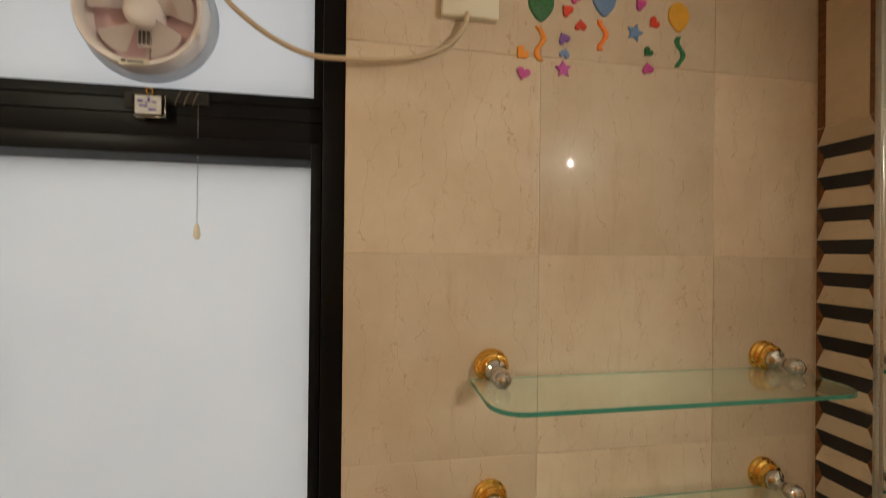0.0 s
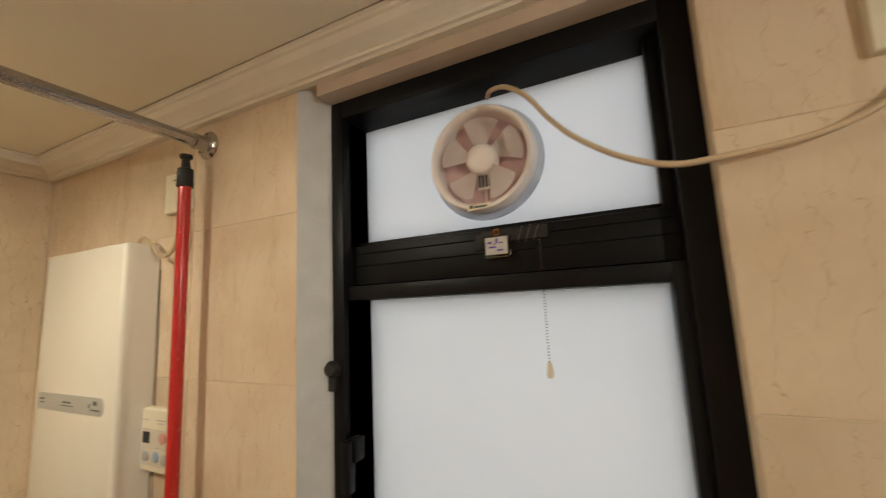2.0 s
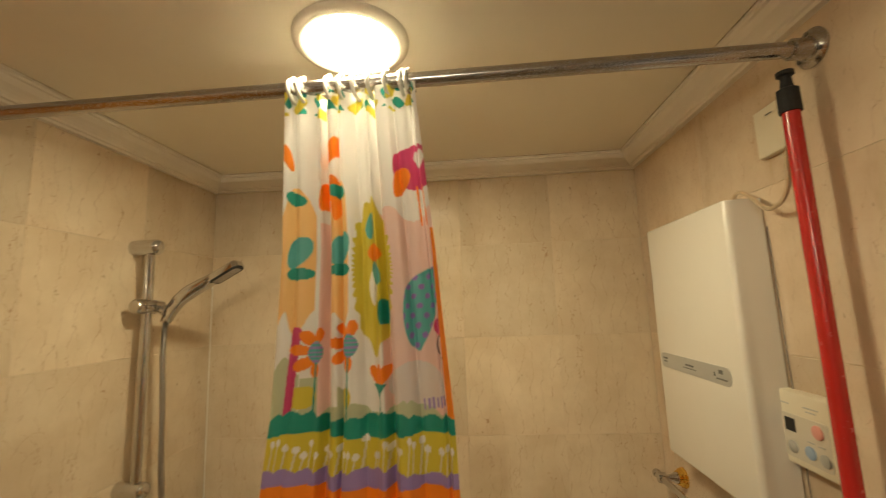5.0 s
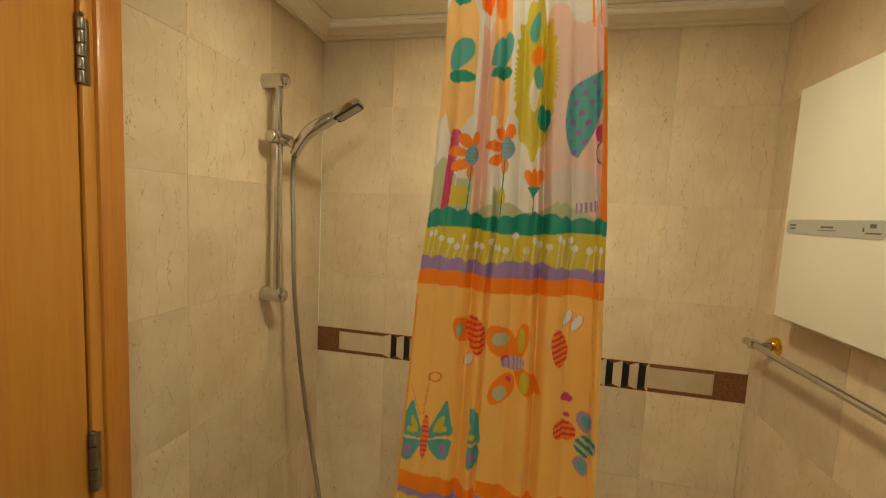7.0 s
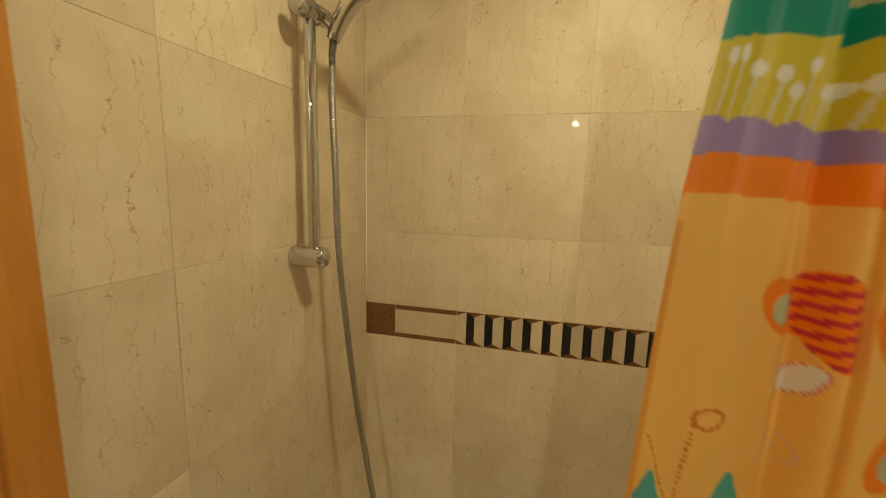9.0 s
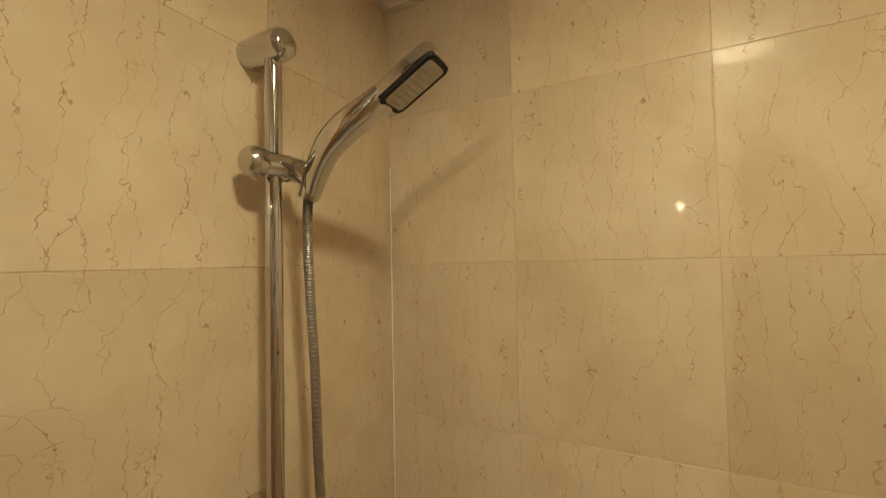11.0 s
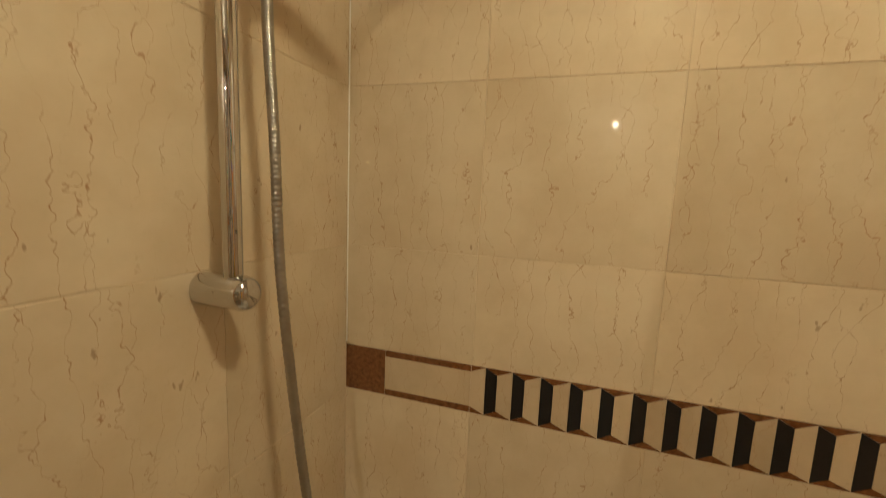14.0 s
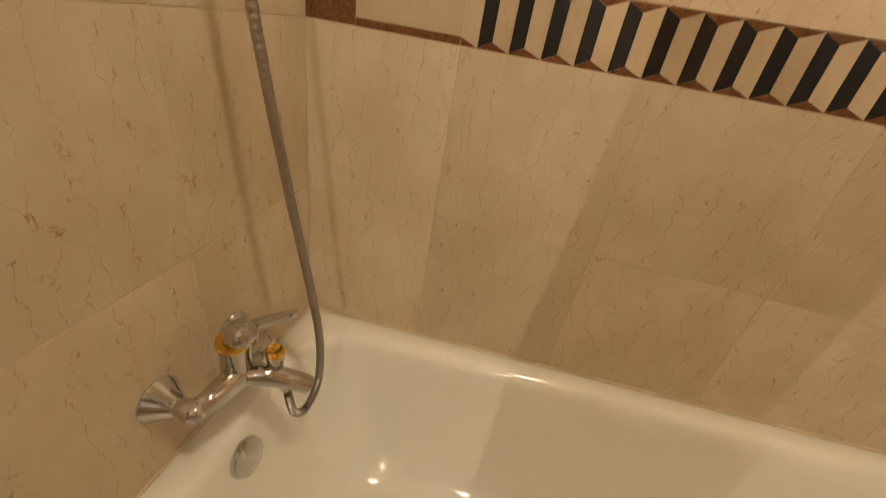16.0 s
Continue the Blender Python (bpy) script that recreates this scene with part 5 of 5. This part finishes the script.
for p_, t_, w_, h_ in zip(hp, T, wid, thick):
    t_ = t_ / np.linalg.norm(t_)
    u_ = np.array((1.0, 0, 0))
    v_ = np.cross(u_, t_)
    rings.append([hbm.verts.new(p_ + w_ * math.copysign(abs(math.cos(a)) ** 0.75, math.cos(a)) * u_ + h_ * math.copysign(abs(math.sin(a)) ** 0.75, math.sin(a)) * v_) for a in np.linspace(0, 2 * math.pi, 24, endpoint=False)])
for a, b in zip(rings, rings[1:]):
    for j in range(24):
        hbm.faces.new((a[j], a[(j + 1) % 24], b[(j + 1) % 24], b[j]))
hbm.faces.new(rings[0][::-1])
hbm.faces.new(rings[-1])
bmesh.ops.recalc_face_normals(hbm, faces=hbm.faces)
part("handle", local(hand_shower, hbm), M_CHROME, hand_shower, smooth=50)
# the head: length runs out and up, its face looks down and out
d = Vector((-0.02, 0.872, 0.489)).normalized()
lean = Vector((-1.0, 0.0, 0.0))
side = (lean - d * d.dot(lean)).normalized()
nrm = d.cross(side)
if nrm.z > 0:
    nrm, side = -nrm, -side
frame_m = Matrix.Translation(Vector((-1.3815, -0.6455, 1.909)) - nrm * 0.012) @ Matrix(((side.x, nrm.x, d.x, 0), (side.y, nrm.y, d.y, 0), (side.z, nrm.z, d.z, 0), (0, 0, 0, 1)))
def placed(bm):
    bmesh.ops.transform(bm, matrix=frame_m, verts=bm.verts)
    bmesh.ops.recalc_face_normals(bm, faces=bm.faces)
    return local(hand_shower, bm)
part("head", placed(slab(round_rect(-0.0255, -0.054, 0.0255, 0.0475, 0.014), -0.0095, 0.009, 0.006)), M_CHROME, hand_shower, smooth=40)
fr = placed(slab(round_rect(-0.0235, -0.041, 0.0235, 0.0435, 0.010), 0.0085, 0.0125))
part("rim", fr, M_RUBBER, hand_shower, "black rubber rim", 40)
part("face", placed(slab(round_rect(-0.0175, -0.035, 0.0175, 0.0375, 0.006), 0.012, 0.0135)), plain("grey_spray_face", (0.50, 0.45, 0.37), 0.3), hand_shower, "grey spray face")
nz = bmesh.new()
for a in range(5):
    for b in range(8):
        lathe([(0.0014, 0.0134), (0.001, 0.0152), (0, 0.0153)], (-0.0125 + 0.00625 * a, 0, -0.029 + 0.0086 * b), (0, 1, 0), 8, into=nz)
part("nozzles", placed(nz), M_GREY, hand_shower)

hose = [(-1.376, SY + 0.080, 1.792), (-1.377, SY + 0.076, 1.76), (-1.385, SY + 0.07, 1.68), (-1.395, SY + 0.069, 1.55), (-1.402, SY + 0.071, 1.37), (-1.416, SY + 0.09, 1.12), (-1.434, SY + 0.115, 0.89), (-1.459, SY + 0.13, 0.72), (-1.464, SY + 0.145, 0.60), (-1.45, SY + 0.15, 0.515), (-1.415, SY + 0.145, 0.476), (-1.388, SY + 0.138, 0.495), (-1.382, SY + 0.132, 0.545)]
hl = spline(hose, 1200)
tagged(part("shower_hose", tube(hl, [0.0068 + 0.0005 * math.cos(math.pi * k / 2) for k in range(1201)], 12), M_HOSE, smooth=70), "ribbed chrome shower hose hanging from hand shower to tap", "hose")

# ---- wall tiles, piece by piece ----
CACHE = {}
def tile_mesh(w, h, mat):
    key = (round(w, 4), round(h, 4), mat.name)
    if key not in CACHE:
        g, c = 0.0006, 0.0006
        a = [(g, 0.006, g), (w - g, 0.006, g), (w - g, 0.006, h - g), (g, 0.006, h - g)]
        b = [(g, c, g), (w - g, c, g), (w - g, c, h - g), (g, c, h - g)]
        q = g + c
        f = [(q, 0, q), (w - q, 0, q), (w - q, 0, h - q), (q, 0, h - q)]
        faces = [(8, 9, 10, 11)] + [(k, (k + 1) % 4, 4 + (k + 1) % 4, 4 + k) for k in range(4)] + [(4 + k, 4 + (k + 1) % 4, 8 + (k + 1) % 4, 8 + k) for k in range(4)]
        CACHE[key] = mesh_from("tile", a + b + f, faces, mat)
    return CACHE[key]

def lay(wall, u0, u1, z0, z1, where, turn, mat=None):
    """One tile from u0 to u1 along the wall."""
    if u1 - u0 < 0.006 or z1 - z0 < 0.006:
        return
    ob = new("tile", tile_mesh(u1 - u0, z1 - z0, mat or M_TILE))
    j = random.uniform(-0.0004, 0.0004)
    x, y = where(u0, u1)
    ob.matrix_basis = pose(x, y, z0, random.uniform(-0.08, 0.08), 0, turn + random.uniform(-0.08, 0.08))
    ob.parent = wall

def run(wall, cuts, rows_, where, turn, skip=lambda a, b, c, d_: False):
    for u0, u1 in zip(cuts, cuts[1:]):
        for z0, z1 in zip(rows_, rows_[1:]):
            if not skip(u0, u1, z0, z1):
                lay(wall, u0, u1, z0, z1, where, turn, M_TILE_N if wall is wall_north else M_TILE)

west = lambda a, b: (WX, a)
north = lambda a, b: (a, NY)
south = lambda a, b: (b, SY)
east = lambda a, b: (EX, b)
B0, B1 = 1.088, 1.183
run(wall_west, [SY, -0.62, -0.315, -0.01, 0.295, NY], [0.18, 0.48, 0.785, B0], west, 90)
run(wall_west, [SY, -0.62, -0.315, -0.01, 0.295, NY], [B1, 1.393, 1.698, 2.003, 2.26], west, 90)
run(wall_north, [WX, -1.613, -1.308, -1.003, WIN[0]], [0.0, 0.18, 0.48, 0.785, 1.088, 1.393, 1.698, 2.003, 2.26], north, 0)
run(wall_north, [WIN[2], 0.228, 0.533, EX], [0.0, 0.18, 0.48, 0.785, 1.088, 1.393, 1.698, 2.003, 2.26], north, 0)
run(wall_north, [WIN[0], -0.393, -0.088, WIN[2]], [0.0, 0.18, 0.48, 0.785, 0.95], north, 0)
run(wall_south, [WX, -1.376, -1.074, -0.918], [0.18, 0.48, 0.785, 1.088, 1.393, 1.698, 2.003, 2.26], south, 180)
run(wall_south, [-0.066, 0.239, 0.544, EX], [0.0, 0.18, 0.48, 0.785, 1.088, 1.393, 1.698, 2.003, 2.26], south, 180)
run(wall_east, [SY, -0.586, -0.281, 0.024, 0.329, 0.494], [0.0, 0.18, 0.48, 0.785, 0.99], east, -90)
run(wall_east, [SY, -0.815], [0.99, 1.393, 1.698, 2.003, 2.26], east, -90)

def inlay(wall, shape, where_m, mat):
    """A flat stone piece in the band: outline in the band's own (along, across)."""
    bm = slab(shape, 0.0, 0.01)
    me = bpy.data.meshes.new("inlay_piece")
    bm.to_mesh(me)
    bm.free()
    me.materials.append(mat)
    ob = new("inlay_piece", me)
    ob.matrix_basis = where_m
    ob.parent = wall
    return ob

def zigzag(wall, m, start, end, width, panel, square, per, dark):
    """Band along local x, width along local z: granite end, cream panel, then pleated cream and black pieces."""
    g = 0.0005
    e = 0.0125
    inlay(wall, [(start + g, g), (start + square - g, g), (start + square - g, width - g), (start + g, width - g)], m, M_BROWN)
    a, b = start + square, start + square + panel
    inlay(wall, [(a + g, g), (b - g, g), (b - g, e), (a + g, e)], m, M_BROWN)
    inlay(wall, [(a + g, width - e), (b - g, width - e), (b - g, width - g), (a + g, width - g)], m, M_BROWN)
    inlay(wall, [(a + g, e + g), (b - g, e + g), (b - g, width - e - g), (a + g, width - e - g)], m, M_CREAM)
    x = b
    while x < end - 0.004:
        x1, x2 = min(x + per - dark, end), min(x + per, end)
        k = (x1 - x) / (per - dark)
        t = e * (1 - k)
        inlay(wall, [(x + 0.0003, e), (x1 - 0.0003, t + 0.001), (x1 - 0.0003, width - t - 0.001), (x + 0.0003, width - e)], m, M_CREAM)
        if x2 > x1 + 0.002:
            inlay(wall, [(x1 + 0.0003, 0.001), (x2 - 0.0003, e), (x2 - 0.0003, width - e), (x1 + 0.0003, width - 0.001)], m, M_BLACK)
        for z_edge, z_in in ((g, e - 0.0005), (width - g, width - e + 0.0005)):
            xa = x1 - per if x > b + 0.001 else x
            inlay(wall, [(xa + 0.0006, z_edge), (x1 - 0.0006, z_edge), (x, z_in)] if xa < x - 0.001 else [(x + 0.0006, z_edge), (x1 - 0.0006, z_edge), (x + 0.0006, z_in)], m, M_BROWN)
        x = x2
    return x

mw = pose(WX, 0, B0, 0, 0, 90)
stop = zigzag(wall_west, mw, SY, 0.296, B1 - B0, 0.1795, 0.09, 0.0505, 0.0225)
g_, e_, wd = 0.0005, 0.0125, B1 - B0
inlay(wall_west, [(0.489, g_), (NY - g_, g_), (NY - g_, wd - g_), (0.489, wd - g_)], mw, M_BROWN)
inlay(wall_west, [(0.297, g_), (0.488, g_), (0.488, e_), (0.297, e_)], mw, M_BROWN)
inlay(wall_west, [(0.297, wd - e_), (0.488, wd - e_), (0.488, wd - g_), (0.297, wd - g_)], mw, M_BROWN)
inlay(wall_west, [(0.297, e_ + g_), (0.488, e_ + g_), (0.488, wd - e_ - g_), (0.297, wd - e_ - g_)], mw, M_CREAM)
# upright border beside the mirror: along runs downwards from the cornice
me_ = Matrix.Translation((EX, NY, 2.238)) @ Matrix(((0, 1, 0, 0), (0, 0, -1, 0), (-1, 0, 0, 0), (0, 0, 0, 1)))
zigzag(wall_east, me_, 0.0, 1.25, 0.0885, 0.2145, 0.103, 0.0541, 0.024)
# border above the mirror
mt = Matrix.Translation((EX, 0.4935, 2.122)) @ Matrix(((0, 1, 0, 0), (-1, 0, 0, 0), (0, 0, 1, 0), (0, 0, 0, 1)))
inlay(wall_east, [(0.001, 0.0), (1.31, 0.0), (1.31, 0.012), (0.001, 0.012)], mt, M_BROWN)
inlay(wall_east, [(0.001, 0.0125), (0.3, 0.0125), (0.3, 0.10), (0.001, 0.10)], mt, M_CREAM)
inlay(wall_east, [(0.301, 0.0125), (1.31, 0.0125), (1.31, 0.10), (0.301, 0.10)], mt, M_CREAM)
